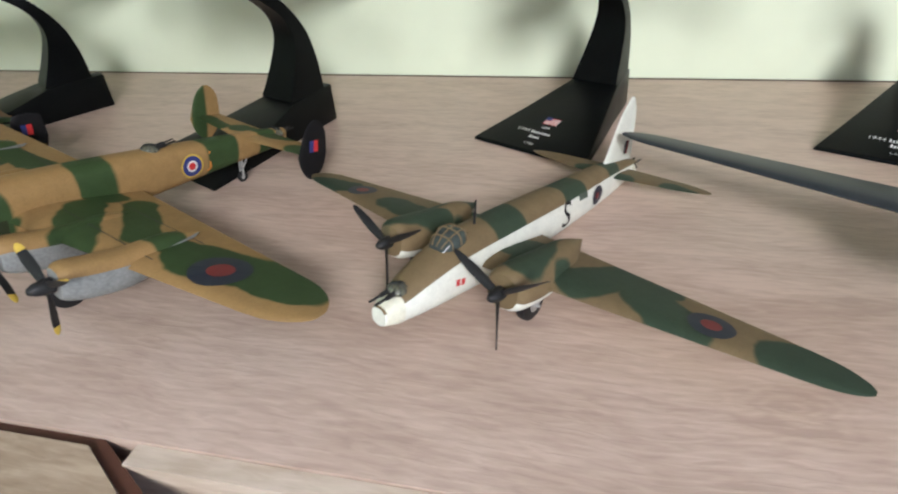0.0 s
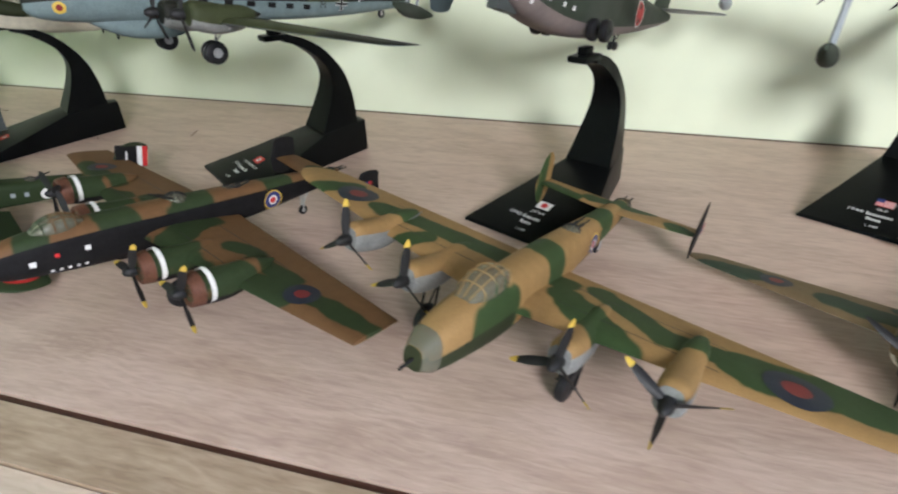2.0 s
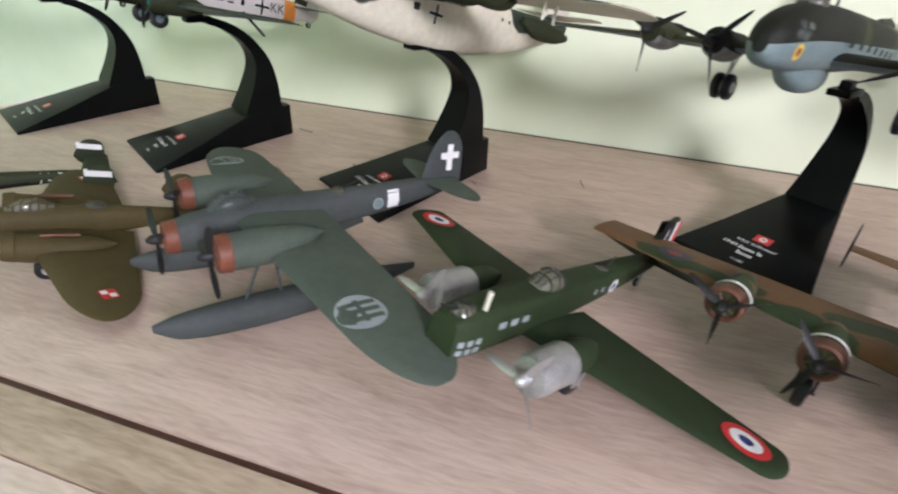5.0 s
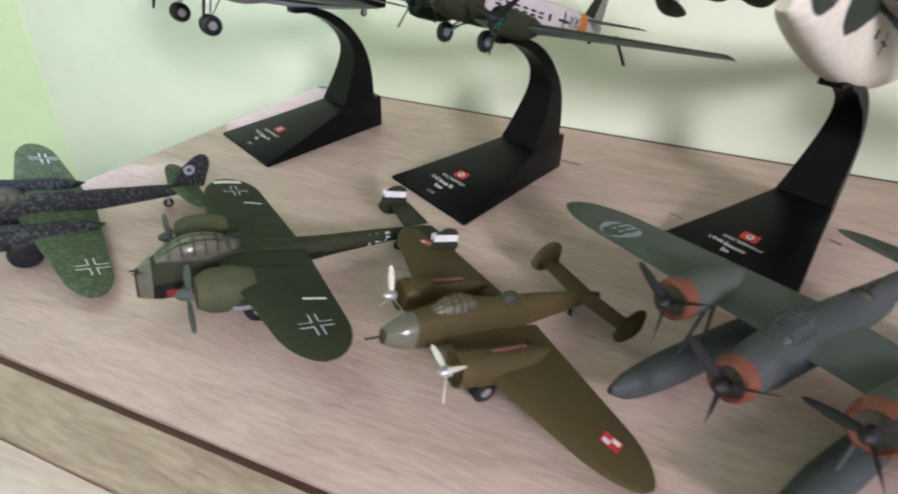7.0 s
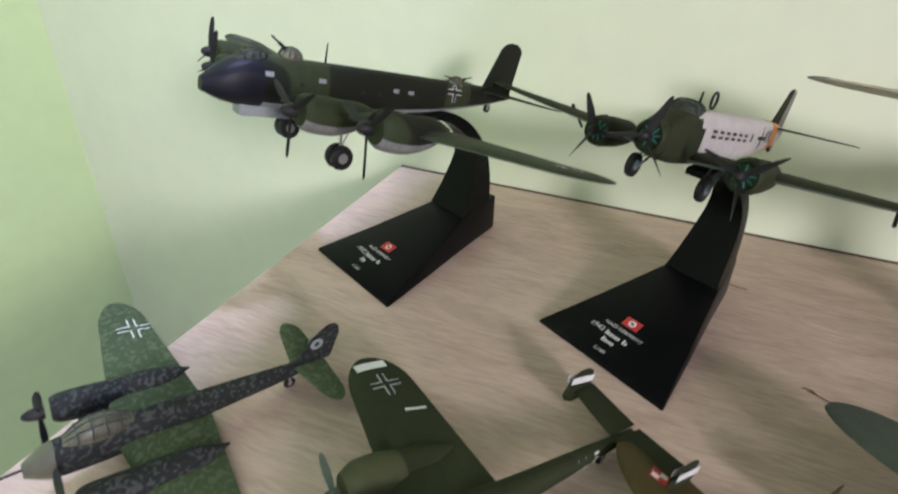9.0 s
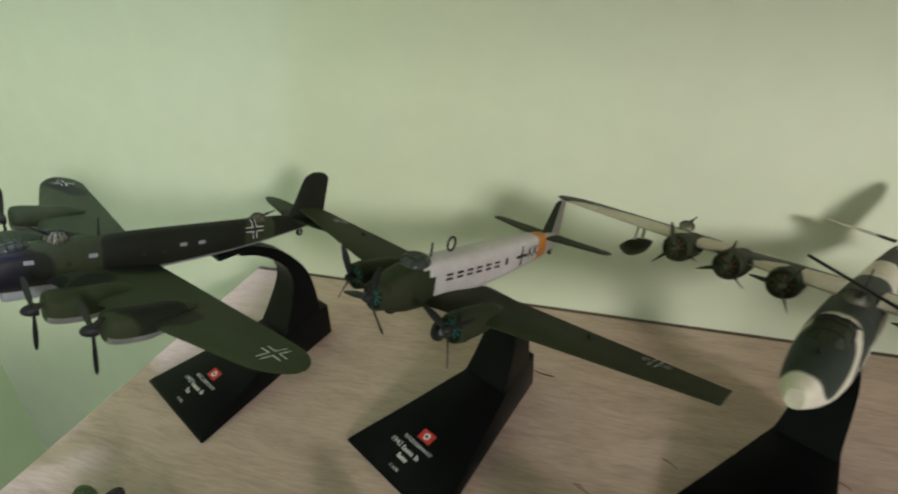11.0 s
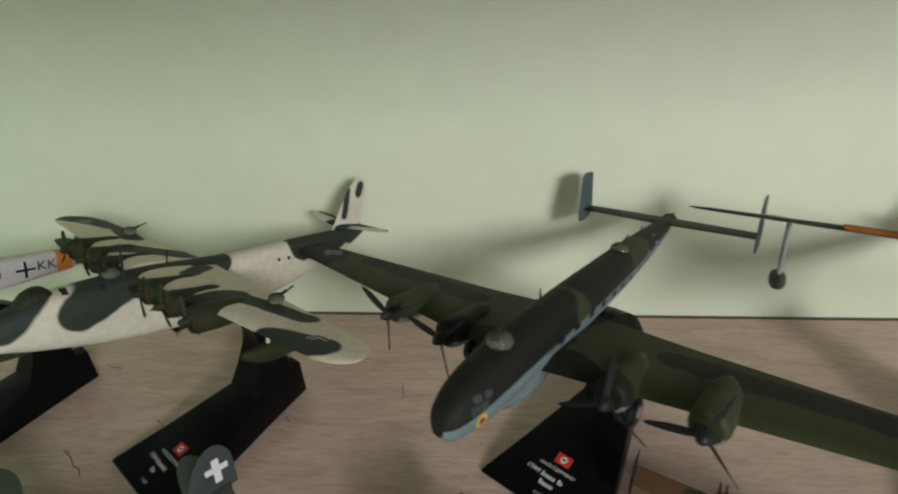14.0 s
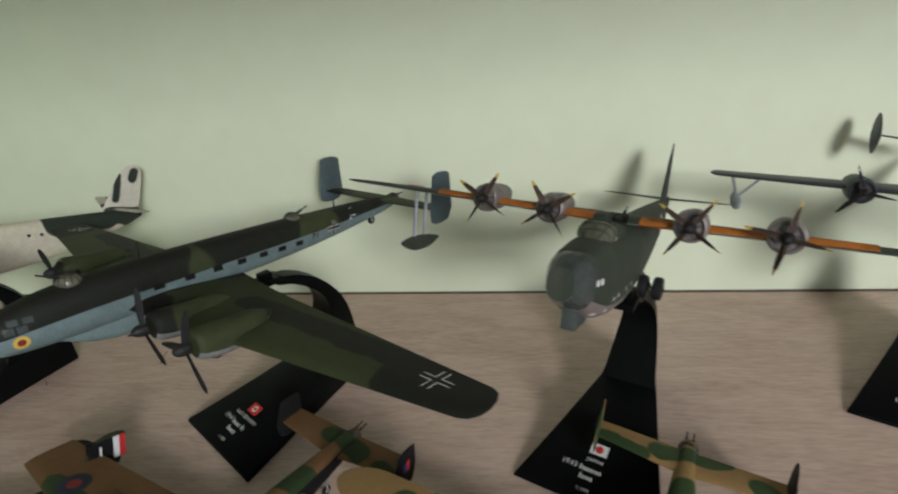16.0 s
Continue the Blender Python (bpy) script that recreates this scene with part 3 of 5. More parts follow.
slab("wall_back", X_LEFT - 0.1, X_RIGHT + 0.1, 0.003, 0.103, Z_FLOOR, Z_CEIL, WALL, "pale green painted plaster wall behind the desk", "wall")
slab("wall_left", X_LEFT - 0.1, X_LEFT, Y_FRONT, 0.003, Z_FLOOR, Z_CEIL, WALL_DEEP, "fresh green painted side wall beyond the desk's end", "wall")
# The ceiling is out of view; its opening is added for the overhead lamp.
bm = bmesh.new()
for x0, x1, y0, y1 in ((X_LEFT - 0.1, -0.60, Y_FRONT, 0.103), (-0.30, X_RIGHT + 0.1, Y_FRONT, 0.103), (-0.60, -0.30, Y_FRONT, -0.30), (-0.60, -0.30, -0.02, 0.103)):
    box(bm, x0, x1, y0, y1, Z_CEIL, Z_CEIL + 0.08)
tagged(mesh_object("ceiling", bm, DIM_ROOM, smooth=False), "plain grey painted ceiling, unseen, with an opening for an added lamp", "ceiling", kind="structure")
slab("floor", X_LEFT - 0.1, X_RIGHT + 0.1, Y_FRONT, 0.103, Z_FLOOR - 0.08, Z_FLOOR, FLOOR, "unseen wooden board floor, light brown to bounce light", "floor")


def wall_with_window(name, axis, at, lo, hi, w0, w1, s0, s1):
    """A wall 0.1 thick across x or y with one window hole from w0 to w1 and sill to head s0 to s1."""
    bm = bmesh.new()
    for a0, a1, z0, z1 in ((lo, w0, Z_FLOOR, Z_CEIL), (w1, hi, Z_FLOOR, Z_CEIL), (w0, w1, Z_FLOOR, s0), (w0, w1, s1, Z_CEIL)):
        if axis == "x":
            box(bm, at, at + 0.1, a0, a1, z0, z1)
        else:
            box(bm, a0, a1, at - 0.1, at, z0, z1)
    return tagged(mesh_object(name, bm, DIM_ROOM, smooth=False), "unseen grey wall with a window opening added round a lamp", "wall", kind="structure")


# Unseen walls that close the room; window openings are added round the lamps.
wall_with_window("wall_right", "x", X_RIGHT, Y_FRONT, 0.003, -0.6, -0.2, 0.9, 1.3)
wall_with_window("wall_front", "y", Y_FRONT, X_LEFT, X_RIGHT, 0.10, 0.44, 0.33, 0.67)

slab("desk_top", X_DESK, 1.4, -0.2945, 0.0, -0.028, 0.0, OAK, "pale limed-oak desk top with long grain", "desk top")
slab("desk_front_edge", -0.086, 1.4, -0.3, -0.2947, -0.028, -0.0006, OAK_LIGHT, "thin oak edge strip along the desk top", "edge strip")
def prism(name, outline, z0, z1, mat, label, category):
    bm = bmesh.new()
    low, high = [[bm.verts.new((x, y, z)) for x, y in outline] for z in (z0, z1)]
    n = len(outline)
    bm.faces.new(low[::-1]), bm.faces.new(high)
    for i in range(n):
        bm.faces.new((low[i], low[(i + 1) % n], high[(i + 1) % n], high[i]))
    return tagged(mesh_object(name, bm, mat, smooth=False), label, category, kind="structure")


prism("joint", ((X_DESK, -0.2947), (-0.0945, -0.2947), (-0.0620, -0.3135), (-0.0500, -0.3220), (-0.0525, -0.3245), (-0.0650, -0.3160), (-0.0960, -0.2972), (X_DESK, -0.2972)), -0.03, -0.0012, EDGE, "dark brown edge band round an oak board", "trim")
prism("front_board", ((X_DESK, -0.2974), (-0.0962, -0.2974), (-0.0690, -0.3138), (X_DESK, -0.3138)), -0.028, 0.0002, OAK_FRONT, "honey-coloured oak edge board", "board")
prism("front_top", ((X_DESK, -0.3142), (-0.0690, -0.3142), (-0.0530, -0.3247), (-0.0530, -0.62), (X_DESK, -0.62)), -0.03, -0.0012, OAK_LIGHT, "pale oak table top in front of the desk", "table top")
# Unseen board, added and sized to shade the upper wall and the desk.
slab("shelf_above", -0.73, 1.4, -0.32, 0.002, 0.272, 0.29, OAK, "unseen oak shelf board above the desk that shades the wall", "shelf", 0.001)
slab("desk_panel", -0.086, 1.4, -0.285, -0.27, -0.76, -0.03, EDGE, "dark brown front panel under the desk", "desk panel")
slab("wall_joint", X_DESK, 1.4, 0.0, 0.003, -0.02, 0.0002, GAP, "dark joint between desk and wall", "trim")

# ---- display stands ----


def neck_section(s):
    """Front and back edge of the bent arm, along and up, in metres."""
    fu, fz = (0.0585, 0.0655, 0.0695, 0.0685, 0.0635, 0.0545, 0.0465), (0.0185, 0.0325, 0.0440, 0.0525, 0.0595, 0.0660, 0.0690)
    bu, bz = (0.0840, 0.0830, 0.0800, 0.0745, 0.0670, 0.0570, 0.0460), (0.0190, 0.0340, 0.0465, 0.0560, 0.0640, 0.0700, 0.0730)
    ks = [i / 6 for i in range(7)]
    return [spline(ks, q, s) for q in (fu, fz, bu, bz)]


def stand(mid, turn, country, year, flag, lines):
    ob = new("display_stand")
    ob.empty_display_size = 0.01
    ob.matrix_world = pose(mid[0], mid[1], 0.0, 0, 0, turn)
    tagged(ob, f"black plastic display stand with a {flag} flag and white print", "display stand", "display stands along the wall")
    # local: x across, y backwards, z up
    bm = bmesh.new()
    rows = ((0.0, 0.0300, 0.0018), (0.030, 0.0213, 0.0096), (0.060, 0.0126, 0.0182), (0.074, 0.0088, 0.0190), (0.0905, 0.0044, 0.0190))
    ring = []
    tops = [[bm.verts.new((sx * w, y, z)) for sx in (-1, 1)] for y, w, z in rows]
    lows = [[bm.verts.new((sx * (w + 0.0008), y + (-0.0006 if i == 0 else 0), 0.0)) for sx in (-1, 1)] for i, (y, w, z) in enumerate(rows)]
    for i in range(len(rows) - 1):
        bm.faces.new((tops[i][0], tops[i][1], tops[i + 1][1], tops[i + 1][0]))
        bm.faces.new((lows[i][0], lows[i + 1][0], lows[i + 1][1], lows[i][1]))
        for s in (0, 1):
            bm.faces.new((tops[i][s], tops[i + 1][s], lows[i + 1][s], lows[i][s]))
    bm.faces.new((tops[0][0], lows[0][0], lows[0][1], tops[0][1]))
    bm.faces.new((tops[-1][0], tops[-1][1], lows[-1][1], lows[-1][0]))
    bmesh.ops.recalc_face_normals(bm, faces=bm.faces)
    bmesh.ops.bevel(bm, geom=[e for e in bm.edges if e.calc_face_angle(0) > 0.5], offset=0.0009, segments=2, affect="EDGES", profile=0.6)
    base = part("base", bm, STAND, ob)
    bm = bmesh.new()
    rings = []
    for k in range(25):
        s = k / 24
        fu, fz, bu, bz = neck_section(s)
        wf, wb = 0.0122 - 0.0075 * min(1, s * 1.35) ** 0.8, 0.0062 - 0.0022 * s
        rings.append([Vector(p) for p in ((-wf, fu, fz), (wf, fu, fz), (wf * 0.97, fu + (bu - fu) * 0.12, fz + (bz - fz) * 0.12), (wb, bu, bz), (-wb, bu, bz), (-wf * 0.97, fu + (bu - fu) * 0.12, fz + (bz - fz) * 0.12))])
    rings_to_mesh(bm, rings)
    part("arm", bm, STAND, ob)
    bm = bmesh.new()
    box(bm, -0.0045, 0.0045, 0.036, 0.050, 0.0700, 0.0728, 0.0006)
    box(bm, -0.0022, 0.0022, 0.040, 0.046, 0.0725, 0.0760, 0.0005)
    part("cradle", bm, STAND, ob)

    def plate(a, b, up):
        """a across, b backwards along the sloping plate, in millimetres."""
        y = b * MM
        z = 0.0018 + (y - 0.0) * (0.0096 - 0.0018) / 0.030
        return a, b, z / MM + up
    fl = marking("flag", [bar_poly(-4.6, 2.6, 20.2, 25.2)], [RED_PRINT if flag != "American" and flag != "Japanese" else INK], plate, base, f"small printed {flag} flag")
    if flag == "German":
        vs, fs = ring_poly(0, 1.6, 16)
        marking("flag_disc", [([(a - 1.0, b + 22.7) for a, b in vs], fs), bar_poly(-1.75, -0.25, 22.1, 23.3, 1)], [INK, BLACK], lambda a, b, k: plate(a, b, k + 0.1), base)
    elif flag == "Japanese":
        vs, fs = ring_poly(0, 1.7, 16)
        marking("flag_disc", [([(a - 1.0, b + 22.7) for a, b in vs], fs)], [HINO], lambda a, b, k: plate(a, b, k + 0.1), base)
    else:
        polys = [bar_poly(-4.6, 2.6, 20.2 + 1.0 * k, 20.7 + 1.0 * k, 1) for k in range(5)] + [bar_poly(-4.6, -1.6, 22.7, 25.2, 1)]
        marking("flag_stripes", polys, [RED_PRINT] * 5 + [BLUE_PRINT], lambda a, b, k: plate(a, b, k + 0.1), base)

    def shifted(poly, dx, dy):
        return [(a + dx, b + dy) for a, b in poly[0]], poly[1]
    marking("country_print", [shifted(text_poly(country, 2.4), -1.0, 17.4)], [INK], plate, base)
    marking("title_print", [shifted(text_poly(year, 3.4), -10.5, 13.2)], [INK], plate, base)
    for row, words in enumerate((lines[:-1], lines[-1:])):
        x = -6.0 if row == 0 else -5.0
        for w in words:
            vs, fs = [], []
            for k in range(max(2, round(w / 1.15))):
                tall = 2.3 if k == 0 else 1.55
                v, f = bar_poly(x, x + 0.72, 12.0 - 3.6 * row, 12.0 - 3.6 * row + tall, 1)
                fs += [tuple(i + len(vs) for i in q) for q in f]
                vs += v
                x += 1.15
            marking("title_bar", [(vs, fs)], [INK], plate, base)
            x += 1.2
    marking("scale_print", [shifted(text_poly("1:144", 2.4), -2.0, 4.2)], [INK], plate, base)
    return ob


STANDS = (
    ((-0.7615, -0.1330), -27.7, "NAZI GERMANY", "1942", "German", (8.5, 2.6, 3.6)),
    ((-0.6455, -0.1443), -31.4, "NAZI GERMANY", "1942", "German", (7.4, 2.4, 5.6)),
    ((-0.5141, -0.1479), -33.6, "NAZI GERMANY", "1944", "German", (9.6, 3.6)),
    ((-0.3334, -0.1436), -36.2, "NAZI GERMANY", "1944", "German", (7.4, 2.4, 6.4)),
    ((-0.1667, -0.1653), -26.4, "JAPAN", "1943", "Japanese", (9.0, 5.6)),
    ((-0.0148, -0.1248), -29.8, "USA", "1944", "American", (10.5, 5.8)),
    ((0.1350, -0.1230), -29.0, "USA", "1944", "American", (10.0, 4.8)),
)
for row in STANDS:
    stand(*row)

# ---- paint schemes ----
TAN_GREEN = blotched("tan_and_green_camouflage", (0.275, 0.170, 0.066), (0.036, 0.062, 0.022), (
    (2, 14, 17, 37, 6), (-11, 22, 2, 45, 5), (2, 45, -2, 64, 5), (0, 66, -8, 98, 9), (1, -62, -6, -16, 6), (16, -42, 6, -38, 4),
    (-7, 9, -4, -9, 6), (-56, 9, -50, -9, 7), (-80, 12, -74, -10, 5), (-72, 26, -66, 34, 5), (-70, -30, -68, -18, 5), (10, -92, -4, -84, 5), (38, 8, 22, 9, 4)))
EARTH_GREEN = blotched("earth_and_green_camouflage", (0.138, 0.074, 0.032), (0.028, 0.044, 0.018), (
    (0, 9, 18, 21, 7), (15, 27, 16, 42, 5), (-1, 34, -5, 44, 4), (13, 54, 4, 72, 7), (-2, 48, -3, 68, 4), (0, 73, -3, 105, 4), (14, -46, 10, -34, 6), (4, -86, 4, -49, 4), (0, -24, -8, -12, 6),
    (-5, 8, -3, -8, 7), (24, 8, 26, -8, 7), (-43, 9, -41, -9, 7), (-68, 10, -72, -8, 5), (52, 7, 46, -8, 5), (-66, 22, -62, 32, 4), (27, 26, 14, 26, 6.5), (24, 53, 14, 53, 6), (27, -26, 14, -26, 6.5), (24, -53, 14, -53, 6)))
BROWN_GREEN = blotched("dull_brown_and_green_camouflage", (0.165, 0.118, 0.062), (0.036, 0.054, 0.034), (
    (6, 31, -8, 38, 7), (-1, 46, 7, 58, 7), (-8, 39, -8, 50, 3), (0, 80, 4, 94, 9), (2, -44, 3, -26, 6), (-9, -25, -13, -19, 4), (6, -84, 0, -70, 6), (-2, 13, 17, 20, 6), (20, -22, 8, -16, 5),
    (2, 8, 1, -8, 7), (-36, 8, -34, -8, 7), (-66, 7, -68, -8, 5), (-70, 24, -68, 34, 4)), wobble=2.5)
SPLINTER = blotched("two_green_camouflage", (0.042, 0.050, 0.022), (0.015, 0.016, 0.012), (
    (-4, 40, -8, 112, 6), (-2, 126, -6, 150, 15), (-4, -40, -10, -104, 6), (0, -128, -6, -150, 12), (20, 12, 30, 36, 7), (20, -12, 28, -36, 7),
    (66, 0, 8, 0, 10), (-14, 0, -46, 0, 10), (-84, 0, -104, 0, 8), (-112, -30, -112, -44, 8)), wobble=2.5)
DARK_GREEN = camouflage("plain_dark_green", (0.03, 0.037, 0.017), (0.022, 0.028, 0.013), 20, 0.5, edge=0.2)
FRENCH_GREEN = camouflage("worn_forest_green", (0.027, 0.042, 0.017), (0.02, 0.032, 0.014), 30, 0.5, edge=0.2)
OLIVE = camouflage("olive_brown", (0.075, 0.058, 0.021), (0.064, 0.05, 0.019), 30, 0.5, edge=0.2)
SEA_GREY = camouflage("weathered_sea_grey", (0.062, 0.070, 0.067), (0.047, 0.055, 0.053), 30, 0.5, edge=0.2)
SEA_GREEN = camouflage("weathered_grey_green", (0.078, 0.096, 0.074), (0.062, 0.080, 0.064), 30, 0.5, edge=0.2)
MOTTLE = camouflage("black_and_grey_mottle", (0.020, 0.022, 0.021), (0.056, 0.062, 0.060), 700, 0.56, stretch=(1, 1, 1), edge=0.03)
MOTTLE_GREEN = camouflage("green_fine_mottle", (0.052, 0.078, 0.036), (0.085, 0.115, 0.064), 620, 0.55, stretch=(1, 1, 1), edge=0.05)
WINTER = camouflage("white_and_dark_green_winter_camouflage", (0.62, 0.60, 0.50), (0.030, 0.04, 0.032), 40, 0.48, (0.9, 0.55, 0.3), (1, 1, 0.35))
WING_BLOTCH = blotched("cream_wing_with_dark_green_strokes", (0.60, 0.57, 0.43), (0.030, 0.04, 0.030), (
    (24, 44, 6, 48, 6), (6, 48, -2, 81, 5), (18, 86, 9, 103, 6.5), (8, -112, -6, -78, 8), (-4, -76, 0, -52, 5), (12, -33, -6, -15, 7), (26, -50, 22, -34, 5), (-4, 8, 6, 16, 4)), wobble=1.6)
HULL_BLOTCH = blotched("cream_hull_with_dark_green_blotches", (0.60, 0.57, 0.45), (0.030, 0.04, 0.030), (
    (66, 3, 57, 14, 6), (43, 4, 27, 14, 7.5), (26, 16, -13, 16, 6.5), (-60, 17, -84, 20, 9), (-92, 22, -104, 18, 9)), "xz", 1.8)
FIN_BLOTCH = blotched("cream_fin_with_dark_green_blotches", (0.62, 0.60, 0.50), (0.030, 0.04, 0.032), (
    (-93, 43, -91, 28, 2), (-86, 39, -94, 49, 2.2), (-102, 45, -101, 41, 2.6), (-86, 20, -104, 20, 2.5)), "xz", 1.2)
HULL_GREY = camouflage("warm_grey_hull_paint", (0.20, 0.165, 0.15), (0.16, 0.135, 0.125), 50, 0.5, edge=0.15)
RADIATOR = material("worn_grey_cowling_paint", (0.20, 0.205, 0.195), 0.5, vary=0.3)
WORN_ORANGE = camouflage("worn_orange_paint", (0.42, 0.15, 0.028), (0.24, 0.09, 0.025), 110, 0.55, stretch=(1, 1, 1), edge=0.12)
FIN_BLUE = camouflage("dull_blue_grey", (0.085, 0.115, 0.125), (0.065, 0.090, 0.098), 40, 0.5, edge=0.2)
OLIVE_PALE = camouflage("worn_pale_olive", (0.078, 0.084, 0.040), (0.055, 0.062, 0.030), 90, 0.5, edge=0.15)
JAPAN_GREEN = camouflage("worn_dark_green", (0.036, 0.046, 0.032), (0.05, 0.058, 0.045), 60, 0.55, edge=0.1)
CONDOR_GREEN = blotched("dark_green_and_black_green_camouflage", (0.034, 0.046, 0.021), (0.014, 0.016, 0.011), (
    (-6, 8, -50, 0, 9), (-84, 0, -106, 0, 12), (36, 6, 22, 12, 6), (-6, -112, -14, -92, 6), (14, 56, -2, 68, 6), (20, 28, 8, 18, 6), (-86, 22, -90, 40, 5)), wobble=2.5)
PALE_GREY = material("pale_grey_cabin_paint", (0.50, 0.48, 0.46), 0.5, vary=0.12)
ENGINE_GREY = material("warm_grey_engine_metal", (0.19, 0.165, 0.155), 0.45, 0.3, vary=0.35)
PROP_BROWN = material("dark_brown_blade_paint", (0.05, 0.032, 0.022), 0.5, vary=0.25)
NAVY = material("navy_black_nose_paint", (0.010, 0.011, 0.017), 0.45, vary=0.2, spec=0.2)
SEA_BLUE = material("dark_sea_blue", (0.028, 0.034, 0.040), 0.45, vary=0.2)
CREAM = material("cream_white_nose", (0.62, 0.60, 0.48), 0.5, vary=0.12)

ROW = "model airplanes parked on the desk"
AIR = "model airplanes raised on stands"

# ---- airplanes parked on the desk ----


def gear(ob, x, y, top, r, w, twin=False, strut=STEEL):
    """A main wheel that touches the desk under (x, y)."""
    d = desk_drop(ob, x, y)
    wheel(ob, x, y, d + r / math.cos(radians(9)), r, w, (x - 1, y, top), strut, twin)


def tail_wheel(ob, x, top, r=2.0):
    d = desk_drop(ob, x, 0)
    wheel(ob, x, 0, d + r * 1.02, r, 1.2, (x + 1, 0, top))


def two_engined_bomber(at):
    """White-sided patrol bomber with one tall fin."""
    ob = airplane("white-sided brown and green patrol bomber on the desk", at, ROW)
    b = Body([(-92, 5, 2, 2.6), (-84, 5, 3.4, 4.4), (-62, 4, 5.2, 7), (-35, 2.2, 6.4, 8), (0, 0.5, 7.2, 9.2), (22, -0.4, 7.0, 8.4), (34, -2.4, 5.8, 6.4), (43, -4.4, 4.2, 4.0), (47.5, -5.2, 2.4, 2.4)], 2.5)
    fuselage(ob, b, BROWN_GREEN, WHITE, 0.6)
    w = Foil(17, 3, 31, 10.5, 5, 94, 0, -2.5, 0.15, 0.12)
    wings(ob, w, BROWN_GREEN, WHITE)
    tailplane(ob, Foil(-64, -71, 17, 8, 2, 37, 6.5, 6.5, 0.1, 0.35), BROWN_GREEN, WHITE)
    fin = part("fin", fin_bmesh(-62, -76, 27, 10, 6, 34, roundness=0.35), WHITE, ob)
    for s in (1, -1):
        nacelle(ob, -14, 25, s * 20, 1, 6.2, [BROWN_GREEN, WHITE], 0.4, 1.0)
        propeller(ob, 27, s * 20, 1, 16, 3, 180 + (4 if s > 0 else 2), 1.8, 3.4, width=0.13)
        gear(ob, 11, s * 20, -3, 5.2, 3.2)
        roundel("wing_roundel", (2.4, 5.4), (ROUND_RED, ROUND_BLUE), on_wing(w, s, 0, 62), ob, "dull red and blue roundel")
        roundel("side_roundel", (1.2, 2.3, 3.6), (ROUND_RED, ROUND_BLUE, ROUND_BLUE), on_side(b, s, -51, 3.5), ob)
        marking("letter", [text_poly("S", 13)], [NIGHT], on_side(b, s, -29, 1.8), ob, "dark red letter on the white side")
        marking("emblem", [bar_poly(-1.6, -0.2, -1, 1, 2), bar_poly(0.2, 1.6, -1.2, 0.8, 2)], [HINO, HINO], on_side(b, s, 25, -1.5), ob)
        marking("stencil", [bar_poly(-3, 3, -1.1, 1.1, 3)], [SEA_GREEN], on_side(b, s, -40, 6.0), ob)
        marking("fin_flash", [bar_poly(-1.6, 0, -2.6, 2.6, 2), bar_poly(0, 1.6, -2.6, 2.6, 2)], [ROUND_RED, ROUND_BLUE], lambda a, c, k, s=s: (-80 + a, s * (1.05 + k), 15 + c), fin)
    tail_wheel(ob, -68, -2)
    canopy(ob, b, 17, 28, 3.0, 4.0, GLASS_DARK, 3, BROWN_GREEN)
    part("nose_glazing", b.bmesh(20, 10, 0.15, 42.5, 46.9), CREAM, ob, "cream nose cap")
    turret(ob, 41, -0.6, 3.0, 2, 0, (1, 0, -0.1), GLASS)
    turret(ob, -88, 5, 3.6, 2, 0, (-1, 0, 0.1), CREAM)
    mast(ob, 12, 9, 7)


